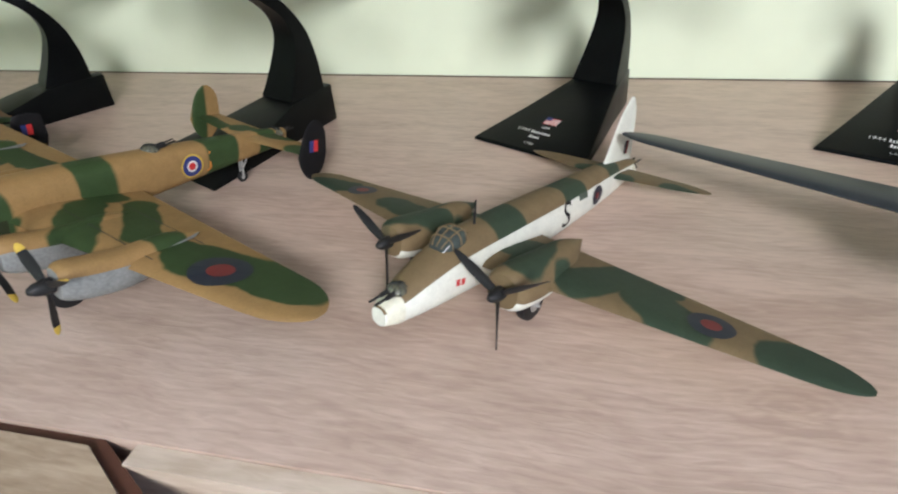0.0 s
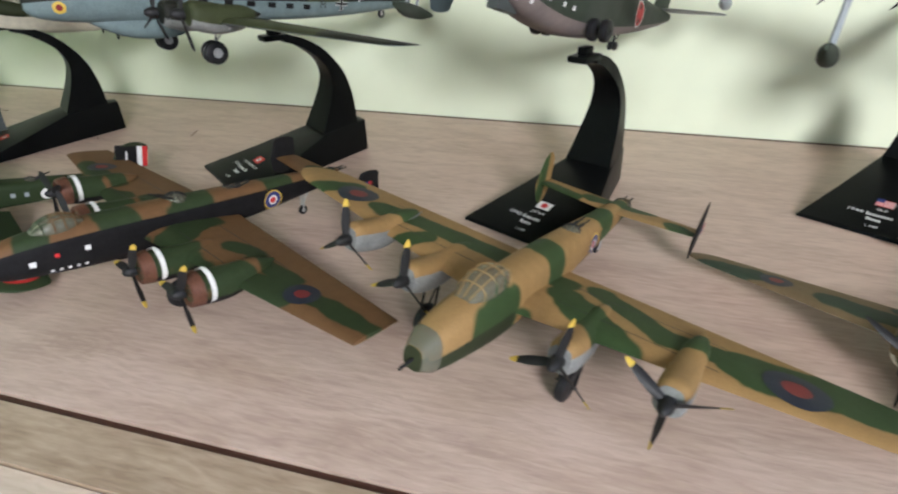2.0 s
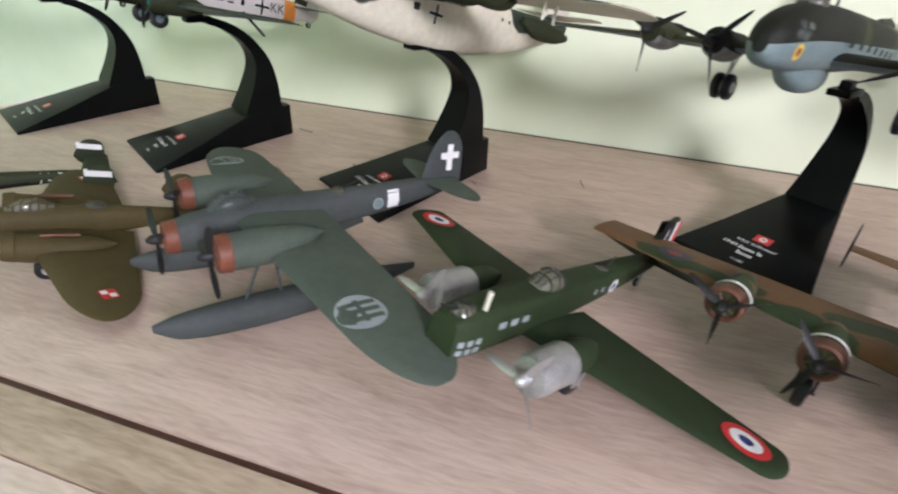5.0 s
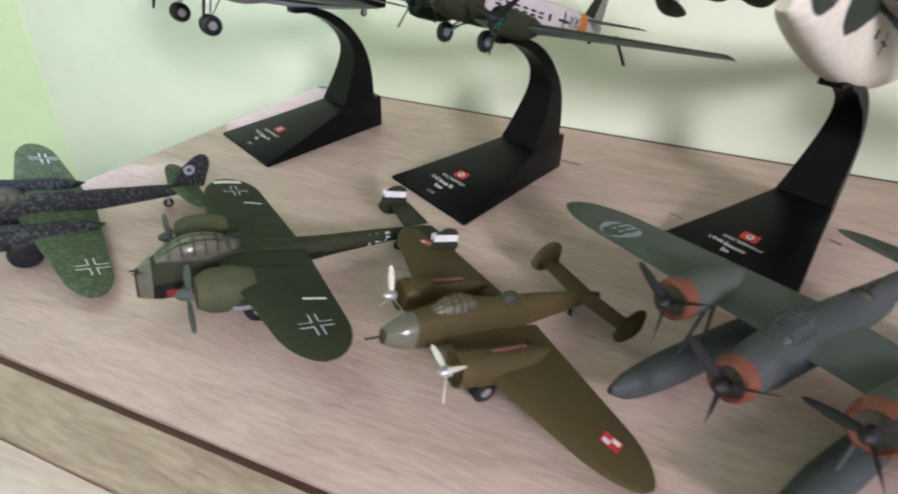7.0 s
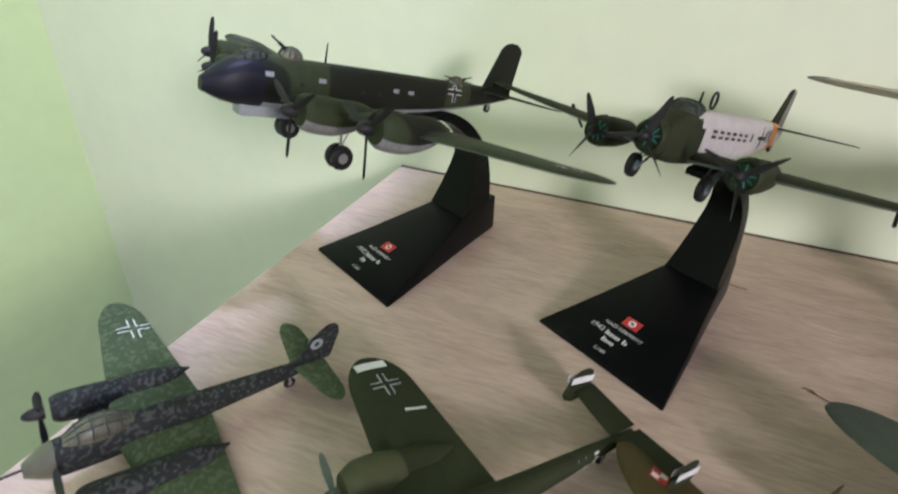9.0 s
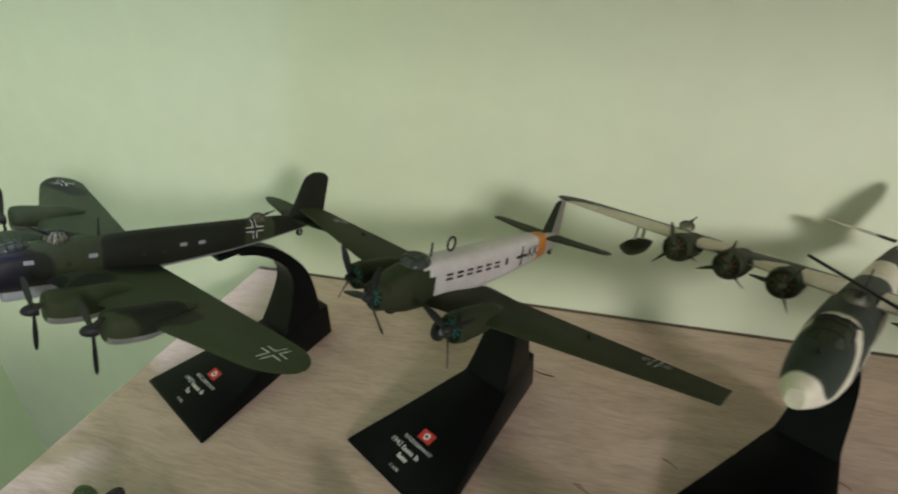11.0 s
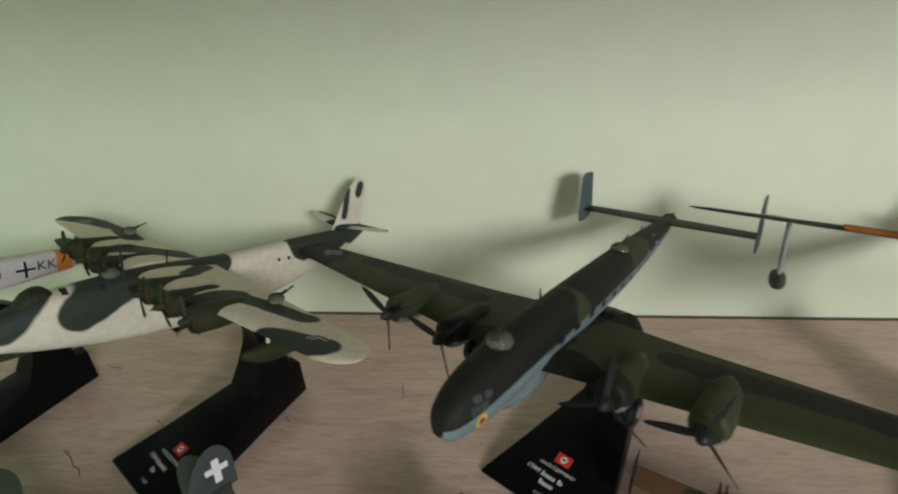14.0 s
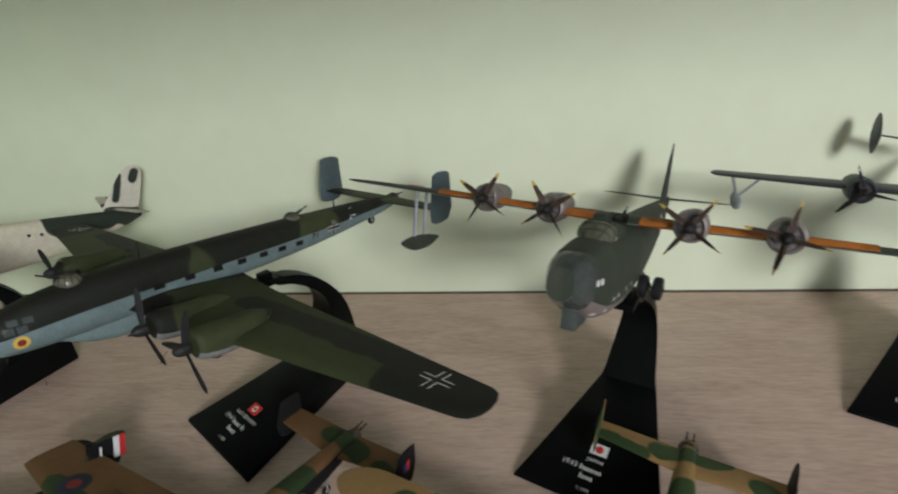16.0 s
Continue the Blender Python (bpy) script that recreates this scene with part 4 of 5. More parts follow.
def heavy_bomber(at, spec):
    """Four engines and twin fins; the two on the desk differ in paint, engines and fins."""
    ob = airplane(spec["label"], at, ROW)
    b = Body(spec["hull"], spec["power"])
    fuselage(ob, b, spec["top"], spec["side"], spec["split"])
    w = spec["wing"]
    wings(ob, w, spec["top"], NIGHT)
    tx, ty, tz = spec["fin"]
    tailplane(ob, Foil(tx + 9, tx + 5, 16, 12, 2, ty, tz, tz + 0.5, 0.11, 0), spec["top"], NIGHT)
    for s in (1, -1):
        f = part("fin", fin_bmesh(tx + 8, tx + spec["fin_tip"], 15, spec["fin_chord"] - 1, tz, tz + spec["fin_up"], s * ty, 0.1, spec["fin_round"], spec["fin_low"]), NIGHT if s > 0 or spec["radial"] else spec["top"], ob)
        marking("fin_flash", [bar_poly(-2.2, 0, -2.3, 2.3, 1), bar_poly(0, 2.2, -2.3, 2.3, 1)], [HINO, BLUE_PRINT], lambda a, c, k, s=s: (tx + 1 + a, s * ty + s * (1.05 + k), tz + 4 + c), f)
        for (ex, ey, ez), turn in zip(spec["engines"], spec["turns"][0 if s > 0 else 1]):
            if spec["radial"]:
                nacelle(ob, ex - 34, ex - 3, s * ey, ez, 5.6, [spec["top"], NIGHT], 0.4, 1.0, 2.1, 1.0, EXHAUST)
                marking("cowling_band", [ring_band(5.95, 5.95, 1.7)], [INK], lambda a, c, k, ex=ex, ey=ey, ez=ez, s=s: (ex - 8.5 + c, s * ey + 6.05 * math.cos(a), ez + 6.05 * math.sin(a)), ob)
                propeller(ob, ex, s * ey, ez, 13.2, 3, turn, 1.8, 2.5, spec["tip"] if turn == 96 else None, BLACK)
            else:
                nacelle(ob, ex - 40, ex - 2, s * ey, ez, 5.4, [spec["top"], RADIATOR], 0.45, 1.8, 2.8, 0.8, low=0.15)
                propeller(ob, ex, s * ey, ez, 14.0, 3, turn, 2.0, 4, spec["tip"])
            if ey < 40:
                gear(ob, ex - 16, s * ey, ez - 4, 5.6, 3.4, strut=BLACK)
        roundel("wing_roundel", spec["disc"], (ROUND_RED, ROUND_BLUE), on_wing(w, s, 0, 77), ob, "dull red and blue roundel")
        roundel("side_roundel", (1.5, 2.2, 4.0, 4.6), (HINO, INK, BLUE_PRINT, YELLOW), on_side(b, s, spec["mark"], spec["mark_z"]), ob)
        if spec["letter"]:
            marking("letter", [text_poly(spec["letter"], 8.5)], [ORANGE], on_side(b, s, spec["mark"] - 8 * 1, spec["mark_z"] + 1), ob)
        for x, z, q in spec["nose_art"]:
            marking("emblem", [bar_poly(-q, q, -q, q, 2)], [HINO if q == 0.7 else INK], on_side(b, s, x, z), ob)
    # joint lines of the flaps
    for s in (1, -1):
        for yy0, yy1, xx in ((14, 60, -7), (14, 60, 8)):
            marking("panel_line", [bar_poly(-0.16, 0.16, (yy0 - 38), (yy1 - 38), 6)], [BLACK], on_wing(w, s, xx, 38), ob)
    tail_wheel(ob, spec["tail_wheel"], b.at(spec["tail_wheel"])[0] - 3, 2.4)
    canopy(ob, b, *spec["hood"], GLASS, 4, spec["top"])
    x1 = spec["hull"][-1][0]
    part("nose_glazing", b.bmesh(20, 10, 0.15, x1 - spec["clear"], x1 - 0.1), GLASS, ob, "clear glazed nose")
    bm = bmesh.new()
    tube(bm, Vector((x1 - 1, 0, spec["hull"][-1][1])) * MM, Vector((x1 + 5, 0, spec["hull"][-1][1] - 0.6)) * MM, 0.45 * MM)
    part("nose_gun", bm, BLACK, ob)
    for t in spec["turrets"]:
        turret(ob, *t[:3], t[3], 0, t[4], GLASS)
    return ob


def ring_band(r0, r1, w, n=28):
    vs = [(2 * math.pi * i / n, q) for q in (-w / 2, w / 2) for i in range(n + 1)]
    return vs, [(i, i + 1, n + 2 + i, n + 1 + i) for i in range(n)]


def green_box_bomber(at):
    """Square-sided dark green bomber with silver engines and blue-white-red roundels."""
    ob = airplane("dark green square-sided bomber with silver engines on desk", at, ROW)
    b = Body([(-66, 6, 1.4, 2.6), (-45, 5, 3.4, 4.2), (-15, 3, 5.2, 5.6), (10, 1.6, 6, 6.6), (34, 0.6, 6, 7.0), (46, 0, 5.6, 6.8), (50.5, -0.5, 4.6, 5.8)], 4.2)
    fuselage(ob, b, FRENCH_GREEN)
    w = Foil(22, 2, 34, 16, 5, 74, -4, -5, 0.15, 0.06)
    wings(ob, w, FRENCH_GREEN, SEA_GREY)
    tailplane(ob, Foil(-52, -57, 16, 9, 2, 26, 8, 8, 0.1, 0.3), DARK_GREEN, SEA_GREY)
    fin = part("fin", fin_bmesh(-52, -60, 17, 13, 8, 25, thick=0.1, roundness=0.22), DARK_GREEN, ob)
    for s in (1, -1):
        marking("fin_stripes", [bar_poly(-1.6, 8.0, -5.4, 5.6, 2), bar_poly(-4.0, -1.6, -5.4, 5.6, 2), bar_poly(-6.4, -4.0, -5.4, 5.6, 2)], [NIGHT, INK, HINO], lambda a, c, k, s=s: (-65 + a, s * (0.95 + k), 17.5 + c), fin)
        marking("number", [text_poly("1", 9)], [INK], lambda a, c, k, s=s: (-61.6 - a * s, s * (1.3 + k), 17.2 + c), fin, "white figure on the fin")
        nacelle(ob, 4, 36, s * 20, -3, 5.2, FRENCH_GREEN, 0.6, 0.5, 2.0)
        bm = bmesh.new()
        n = 24
        rings_to_mesh(bm, [[Vector((x, s * 20 + r * math.cos(2 * math.pi * i / n), -3 + r * math.sin(2 * math.pi * i / n))) * MM for i in range(n)] for x, r in ((21, 5.8), (22, 6.1), (34, 6.0), (36.5, 5.4), (37, 4.2))])
        part("cowling", bm, SILVER, ob, "bare silver engine cowling")
        propeller(ob, 39, s * 20, -3, 12.5, 3, 90 + 6, 2.0, 2.6, None, STEEL, STEEL)
        gear(ob, 10, s * 20, -6, 5.2, 3.0)
        roundel("wing_roundel", (2.0, 4.4, 6.6), (BLUE_PRINT, INK, HINO), on_wing(w, s, -5, 63), ob, "blue, white and red roundel")
        roundel("emblem", (1.4, 2.8), (BLUE_PRINT, INK), on_side(b, s, -27, 3), ob)
        marking("red_stripe", [([(-1.2, -4), (0.4, -4), (6, 4), (4.4, 4)], [(0, 1, 2, 3)])], [RED_PRINT], on_side(b, s, -42, 4.5), ob)
        windows(ob, b, s, (24, 29, 34), 2.5, 3.0, 2.2, GREY)
        windows(ob, b, s, (42, 45, 48), -0.6, 1.9, 1.9, GREY)
        windows(ob, b, s, (42, 45, 48), -3.4, 1.9, 1.9, GREY)
        windows(ob, b, s, (-14, -19), 3.5, 1.8, 2.0, GREY)
    tail_wheel(ob, -58, 3)
    canopy(ob, b, 2, 16, 4.2, 4.0, GLASS, 3)
    turret(ob, 45, 5.2, 4.0, 1, 0, (1, 0, 0.4), GLASS)
    turret(ob, -22, 7.4, 3.0, 1, 0, (-1, 0, 0.5), GLASS)
    bm = bmesh.new()
    tube(bm, Vector((40, 3, 6)) * MM, Vector((40, 3, 12.5)) * MM, 0.8 * MM)
    part("mast", bm, CREAM, ob)


def float_plane(at):
    """Three-engined grey seaplane on two long floats."""
    ob = airplane("grey-green three-engine seaplane on two floats on the desk", at, ROW)
    b = Body([(-72, 5, 1.2, 2), (-58, 4, 2.8, 4.2), (-30, 2, 4.8, 6.2), (0, 1, 6.2, 8), (20, 1, 6.2, 8), (33, 0.5, 5.6, 6.4), (40, 0, 4.6, 4.8)], 2.3)
    fuselage(ob, b, SEA_GREY)
    w = Foil(21, 9, 31, 23, 4, 97, 4, -3, 0.15, 0.26)
    wings(ob, w, SEA_GREEN, SEA_GREY)
    tailplane(ob, Foil(-55, -60, 16, 9, 2, 27, 7, 7, 0.1, 0.4), SEA_GREEN, SEA_GREY)
    fin = part("fin", fin_bmesh(-54, -62, 21, 13, 5, 27, thick=0.09, roundness=0.45), SEA_GREY, ob)
    for s in (1, -1):
        marking("white_cross", [bar_poly(-1.4, 1.4, -5.6, 5.6, 3), bar_poly(-4.4, 4.4, -0.6, 2.2, 3)], [INK, INK], lambda a, c, k, s=s: (-68 + a, s * (0.95 + k), 16 + c), fin)
        marking("white_band", [bar_poly(-2.6, 2.6, -3.2, 4.0, 3)], [INK], on_side(b, s, -40, 2.5), ob)
        roundel("emblem", (2.0, 2.4), (BLUE_GREY, GREY), on_side(b, s, -33, 2), ob)
        roundel("wing_roundel", (7.2,), (GREY,), on_wing(w, s, 5, 66), ob, "pale disc with three dark bars")
        for piece in [bar_poly(-5.4, 5.4, -4.0 + 3.1 * k, -2.2 + 3.1 * k, 3) for k in range(3)] + [bar_poly(-0.7, 0.7, -4.6, 4.8, 3)]:
            marking("roundel_bar", [piece], [SEA_GREEN], lambda a, c, k, p=on_wing(w, s, 5, 66): p(a, c, k + 0.2), ob)
        nacelle(ob, -2, 31, s * 25, 4, 5.8, SEA_GREEN, 0.4, 0.0, 2.0, 1.0, COPPER, EXHAUST)
        propeller(ob, 34, s * 25, 4, 13, 3, 96 if s > 0 else 60, 1.8, 3)
        d = desk_drop(ob, 0, s * 22)
        z = d + 5.4
        f = Body([(-40, z + 2.5, 0.8, 1.2), (-20, z + 1.2, 4, 4), (5, z, 5, 5.2), (28, z, 4.8, 5.2), (44, z + 0.6, 3, 4), (51, z + 2, 0.8, 1.2)], 2.4, s * 22)
        fl = part("float", f.bmesh(18, 24), SEA_GREY, ob, "long grey float")
        bm = bmesh.new()
        for x0, x1 in ((24, 16), (12, 14), (-6, -2), (-14, -6)):
            tube(bm, Vector((x0, s * 22, z + 4)) * MM, Vector((x1, s * (22 if x0 > 0 else 12), 3)) * MM, 0.55 * MM)
        part("float_strut", bm, SEA_GREY, fl)
    nacelle(ob, 20, 41, 0, 0, 5.4, SEA_GREY, 0.9, 0.0, 2.0, 1.0, COPPER, EXHAUST)
    propeller(ob, 44, 0, 0, 13, 3, 60, 1.8, 3)
    canopy(ob, b, 12, 28, 3.4, 4.0, GLASS_DARK, 5, SEA_GREY)
    turret(ob, -18, 7, 3.2, 1, 0, (-1, 0, 0.4), GLASS)


def olive_bomber(at):
    ob = airplane("olive-brown bomber with square checker marks on the desk", at, ROW)
    b = Body([(-50, 6, 1.0, 1.2), (-38, 5, 2.4, 3), (-15, 3, 4.2, 5.4), (5, 1.5, 5.2, 6.6), (20, 0.5, 5, 6), (29, -0.5, 4, 4.4), (34, -1, 1.8, 2.2)], 2.3)
    fuselage(ob, b, OLIVE)
    w = Foil(16, 1, 37, 18, 3, 63, -1.5, -2.5, 0.14, 0.26)
    wings(ob, w, OLIVE, SEA_GREY)
    tailplane(ob, Foil(-36, -38, 11, 10, 1, 21, 7, 7.5, 0.1, 0), OLIVE, SEA_GREY)
    nose = part("nose_glazing", b.bmesh(18, 10, 0.12, 25.5, 33.8), GLASS, ob, "clear moulded nose")
    for s in (1, -1):
        part("fin", fin_bmesh(-34, -38, 15, 9, 7.5, 15.5, s * 21, 0.1, 0.4, 4.5), OLIVE, ob)
        nacelle(ob, -14, 20, s * 17, -0.5, 5.0, OLIVE, 0.4, 0.8, 2.1, 1.0, OLIVE, COPPER)
        propeller(ob, 23.5, s * 17, -0.5, 9.2, 3, 80 if s > 0 else 30, 1.5, 2.6, None, CREAM, STEEL)
        gear(ob, 8, s * 17, -4, 3.9, 1.8, True)
        marking("checker", [bar_poly(-2.6, 2.6, -2.6, 2.6, 2), bar_poly(-2.1, 0, 0, 2.1, 1), bar_poly(0, 2.1, -2.1, 0, 1)], [HINO, INK, INK], on_wing(w, s, -8, 49, 20), ob, "red and white checker mark")
        bm = bmesh.new()
        tube(bm, Vector((10, s * 17, 4)) * MM, Vector((-2, s * 17, 4.4)) * MM, 0.7 * MM)
        part("exhaust_pipe", bm, EXHAUST, ob)
    tail_wheel(ob, -40, 3, 1.6)
    canopy(ob, b, 5, 20, 2.8, 3.0, GLASS, 5, OLIVE)
    canopy(ob, b, -12, -4, 1.8, 2.2, GLASS_DARK, 2, OLIVE)
    bm = bmesh.new()
    tube(bm, Vector((33, 0, -1)) * MM, Vector((39, 0, -1.4)) * MM, 0.35 * MM)
    part("nose_gun", bm, BLACK, ob)


def green_twin_tail(at):
    ob = airplane("dark green bomber with glazed nose and banded fins", at, ROW)
    b = Body([(-68, 6, 1.2, 1.6), (-50, 5.4, 2.2, 2.8), (-20, 4, 3.8, 4.4), (2, 2, 5.6, 7.5), (20, 1.5, 5.8, 8.5), (31, 0.5, 5.2, 7.5), (37, -1, 3.2, 4.6)], 2.4)
    fuselage(ob, b, DARK_GREEN, NIGHT, lambda x: 3.5 if x < 0 else 0.5 if x > 14 else -2)
    part("nose_glazing", b.bmesh(20, 10, 0.15, 32.5, 36.6), GLASS, ob, "clear glazed nose with frames")
    w = Foil(14, 6, 30, 19, 3, 64, 6, 6.5, 0.14, 0.24)
    wings(ob, w, DARK_GREEN, GREY)
    tailplane(ob, Foil(-58, -61, 12, 10, 1, 21, 8, 8.5, 0.1, 0), DARK_GREEN, GREY)
    for s in (1, -1):
        f = part("fin", fin_bmesh(-56, -60, 14, 9, 8.5, 17, s * 21, 0.11, 0.35, 5), DARK_GREEN, ob)
        for o in (1, -1):
            marking("fin_band", [bar_poly(-6.5, 5.5, -1.4, 1.4, 3)], [INK], lambda a, c, k, s=s, o=o: (-63 + a * 0.9, s * 21 + o * (0.85 + k), 13.4 + c + a * 0.1), f)
        nacelle(ob, -12, 20, s * 19, 4.5, 6.4, [DARK_GREEN, GREY], 0.4, 1.4, 2.1)
        cowl = Body([(6, 4.3, 5.6, 5.8), (12, 4.4, 6.7, 6.9), (19, 4.5, 6.4, 6.6), (22.5, 4.5, 4.6, 4.8)], 2.2, s * 19)
        part("cowling", cowl.bmesh(20, 10), OLIVE_PALE, ob, "worn pale olive cowling")
        propeller(ob, 25, s * 19, 4.5, 12.0, 3, 90 + 18 * s, 2.0, 3.2, None, SEA_GREEN, SEA_GREEN)
        gear(ob, 4, s * 19, 0, 5.0, 2.6)
        cross(ob, on_wing(w, s, -4, 49), 5.0, True)
        marking("white_strip", [bar_poly(-0.5, 0.5, -3.6, 3.6, 3)], [INK], on_wing(w, s, -8, 36, 82), ob)
        marking("letters", [text_poly("J L F", 5.4)], [INK], on_side(b, s, -46, 5.6), ob, "white code letters on the dark side")
        marking("emblem", [bar_poly(-5, 5, -1.8, 1.8, 4)], [ROUND_RED], on_side(b, s, 24, -3.4), ob, "red stripe under the nose")
    marking("tip_band", [bar_poly(-5.5, 5.5, -1.8, 1.8, 4)], [INK], on_wing(w, -1, -3, 59), ob, "white band across the wing tip")
    tail_wheel(ob, -56, 3)
    canopy(ob, b, 6, 31, 4.2, 4.8, GLASS, 6, DARK_GREEN)
    turret(ob, 9, 10, 3.4, 1, 0, (-1, 0, 0.5), GLASS)
    turret(ob, 30, 3, 3, 2, 0, (1, 0.3, 0.1), GLASS)


def mottled_bomber(at):
    ob = airplane("black and green mottled bomber with pale crosses", at, ROW)
    b = Body([(-56, 5, 1.0, 1.6), (-40, 4, 2.4, 3), (-12, 2.4, 3.8, 4.6), (6, 1, 4.4, 6), (18, 0.6, 4.6, 6.4), (26, 0, 4, 5), (31, -0.6, 1.6, 2.0)], 2.2)
    fuselage(ob, b, MOTTLE)
    part("nose_glazing", b.bmesh(18, 12, 0.15, 24, 30.8), GLASS, ob, "clear glazed nose")
    w = Foil(10, 2, 26, 12, 3, 61, 0, 0.5, 0.14, 0.2)
    wings(ob, w, MOTTLE_GREEN, BLUE_GREY)
    tailplane(ob, Foil(-44, -48, 12, 7, 1.5, 21, 6, 6.5, 0.1, 0.3), MOTTLE_GREEN, BLUE_GREY)
    fin = part("fin", fin_bmesh(-44, -53, 15, 9, 5, 21, roundness=0.4), MOTTLE, ob)
    for s in (1, -1):
        roundel("emblem", (1.0, 2.4), (MOTTLE, GREY), lambda a, c, k, s=s: (-52 + a, s * (0.75 + k), 14 + c), fin)
        nacelle(ob, -16, 22, s * 17.5, 0.5, 4.6, MOTTLE, 0.5, 0.6, 2.0)
        propeller(ob, 25, s * 17.5, 0.5, 11.5, 3, 90 + (16 if s < 0 else -16), 2.0, 4)
        gear(ob, 10, s * 21, -3, 5.6, 3.0, strut=BLACK)
        cross(ob, on_wing(w, s, -6, 44), 5.2)
    tail_wheel(ob, -44, 2.4, 2.2)
    canopy(ob, b, 5, 22, 3.4, 3.6, GLASS, 4, SEA_GREY)
    bm = bmesh.new()
    tube(bm, Vector((30, 0, 0)) * MM, Vector((36, 0, -0.6)) * MM, 0.4 * MM)
    part("nose_gun", bm, BLACK, ob)


def dark_night_bomber(at):
    """Only its dark wing reaches into view at the row's end."""
    ob = airplane("dark blue-grey airplane with long dark wings on the desk", at, ROW)
    b = Body([(-80, 5, 1.5, 2.5), (-50, 4, 4.4, 5.4), (-10, 1.5, 6.5, 8.5), (25, 0.5, 6.5, 8), (42, -1, 4.4, 5), (48, -2, 1.5, 1.8)], 2.3)
    fuselage(ob, b, SEA_BLUE)
    w = Foil(18, 10, 30, 13, 5, 126, 6, 8.5, 0.16, 0.1)
    wings(ob, w, SEA_BLUE, SEA_GREY)
    tailplane(ob, Foil(-62, -67, 15, 9, 2, 30, 7, 7, 0.1, 0.3), SEA_BLUE, SEA_GREY)
    part("fin", fin_bmesh(-60, -70, 20, 10, 6, 30, roundness=0.35), SEA_BLUE, ob)
    for s in (1, -1):
        nacelle(ob, -12, 26, s * 24, 4, 6.2, SEA_BLUE, 0.4, 0.6, 2.1)
        propeller(ob, 29, s * 24, 4, 13, 3, 40, 2, 3)
        gear(ob, 6, s * 24, 0, 5, 3)
    tail_wheel(ob, -60, 1)
    canopy(ob, b, 14, 30, 4, 4.4, GLASS_DARK, 4)


HALIFAX = dict(
    label="brown, green and black bomber with copper cowlings on desk", power=2.9,
    hull=[(-78, 7, 2.6, 3.2), (-66, 6.6, 3.6, 4.6), (-35, 4.6, 5.4, 7), (0, 3, 6.4, 9), (30, 2.6, 6.4, 9), (48, 2.4, 5.8, 7.8), (60, 1.8, 4.4, 5.8), (66, 1.4, 2, 2.6)],
    top=EARTH_GREEN, side=NIGHT, split=0.5, wing=Foil(18, 5, 39, 19, 5, 107, 1, 1.0, 0.15, 0.0),
    fin=(-70, 32, 8), fin_tip=5, fin_chord=12, fin_up=11, fin_round=0.12, fin_low=8, radial=True,
    engines=((31, 26, 0), (28, 53, 2.5)), turns=((96, 96), (40, 62)), tip=YELLOW, disc=(2.6, 6.0), mark=-38, mark_z=3.5, letter="",
    nose_art=((52, 1, 0.95), (45, 2.6, 0.7), (36, 3, 0.9), (47, -3.0, 0.5), (44.5, -3.0, 0.5), (42, -3.0, 0.5), (39.5, -3.0, 0.5), (37, -3.0, 0.5)), tail_wheel=-58, clear=4, hood=(34, 50, 3.6, 4.2),
    turrets=((2, 10.5, 4.4, 2, (1, 0.2, 0.4)), (-20, 9.5, 3.6, 2, (-1, 0.3, 0.4)), (-75, 8, 3.4, 2, (-1, 0, 0.1))))
LANCASTER = dict(
    label="tan and green bomber with yellow propeller tips on desk", power=2.8,
    hull=[(-88, 7.6, 2.6, 3.4), (-74, 7, 3.6, 5), (-45, 5, 5.2, 7), (-10, 2.6, 6.8, 9.4), (22, 1, 7, 10), (42, 1, 6.2, 8.4), (53, 0.4, 4.8, 6.2), (58, 0, 2.8, 3.4)],
    top=TAN_GREEN, side=DARK_GREEN, split=lambda x: 1.0 if x > 20 else -4.0, wing=Foil(20, 6, 40, 18, 5, 110, 0, 4.5, 0.15, 0.13),
    fin=(-74, 34, 10), fin_tip=4, fin_chord=11, fin_up=14, fin_round=0.5, fin_low=10, radial=False,
    engines=((32, 26, 0), (30, 53, 2.5)), turns=((-5, 60), (0, 5)), tip=YELLOW, disc=(3.6, 8.0), mark=-40, mark_z=4.5, letter="J",
    nose_art=(), tail_wheel=-66, clear=5, hood=(18, 40, 4.4, 4.8),
    turrets=((-84, 8.6, 3.8, 2, (-1, 0, 0.1)), (-28, 11, 3.4, 2, (-1, 0.2, 0.3))))

two_engined_bomber((-0.0162, -0.2191, 0.0112, 239.9, 8.4, 1.0))
heavy_bomber((-0.1552, -0.2277, 0.0207, 248.6, 10.0, -4.4), LANCASTER)
heavy_bomber((-0.2950, -0.2170, 0.0184, 245.6, 8.2, -1.8), HALIFAX)
green_box_bomber((-0.4015, -0.2215, 0.0178, 239.8, 12.4, -5.5))
float_plane((-0.4992, -0.2180, 0.0255, 232.6, 3.5, 0.8))
olive_bomber((-0.5880, -0.2345, 0.0118, 232.0, 14.2, -3.0))
green_twin_tail((-0.6712, -0.2351, 0.0092, 232.8, 7.4, 0.2))
mottled_bomber((-0.7649, -0.2411, 0.0116, 242.4, 9.9, -7.0))
dark_night_bomber((0.1330, -0.2200, 0.0150, 240.0, 7.0, 0.0))


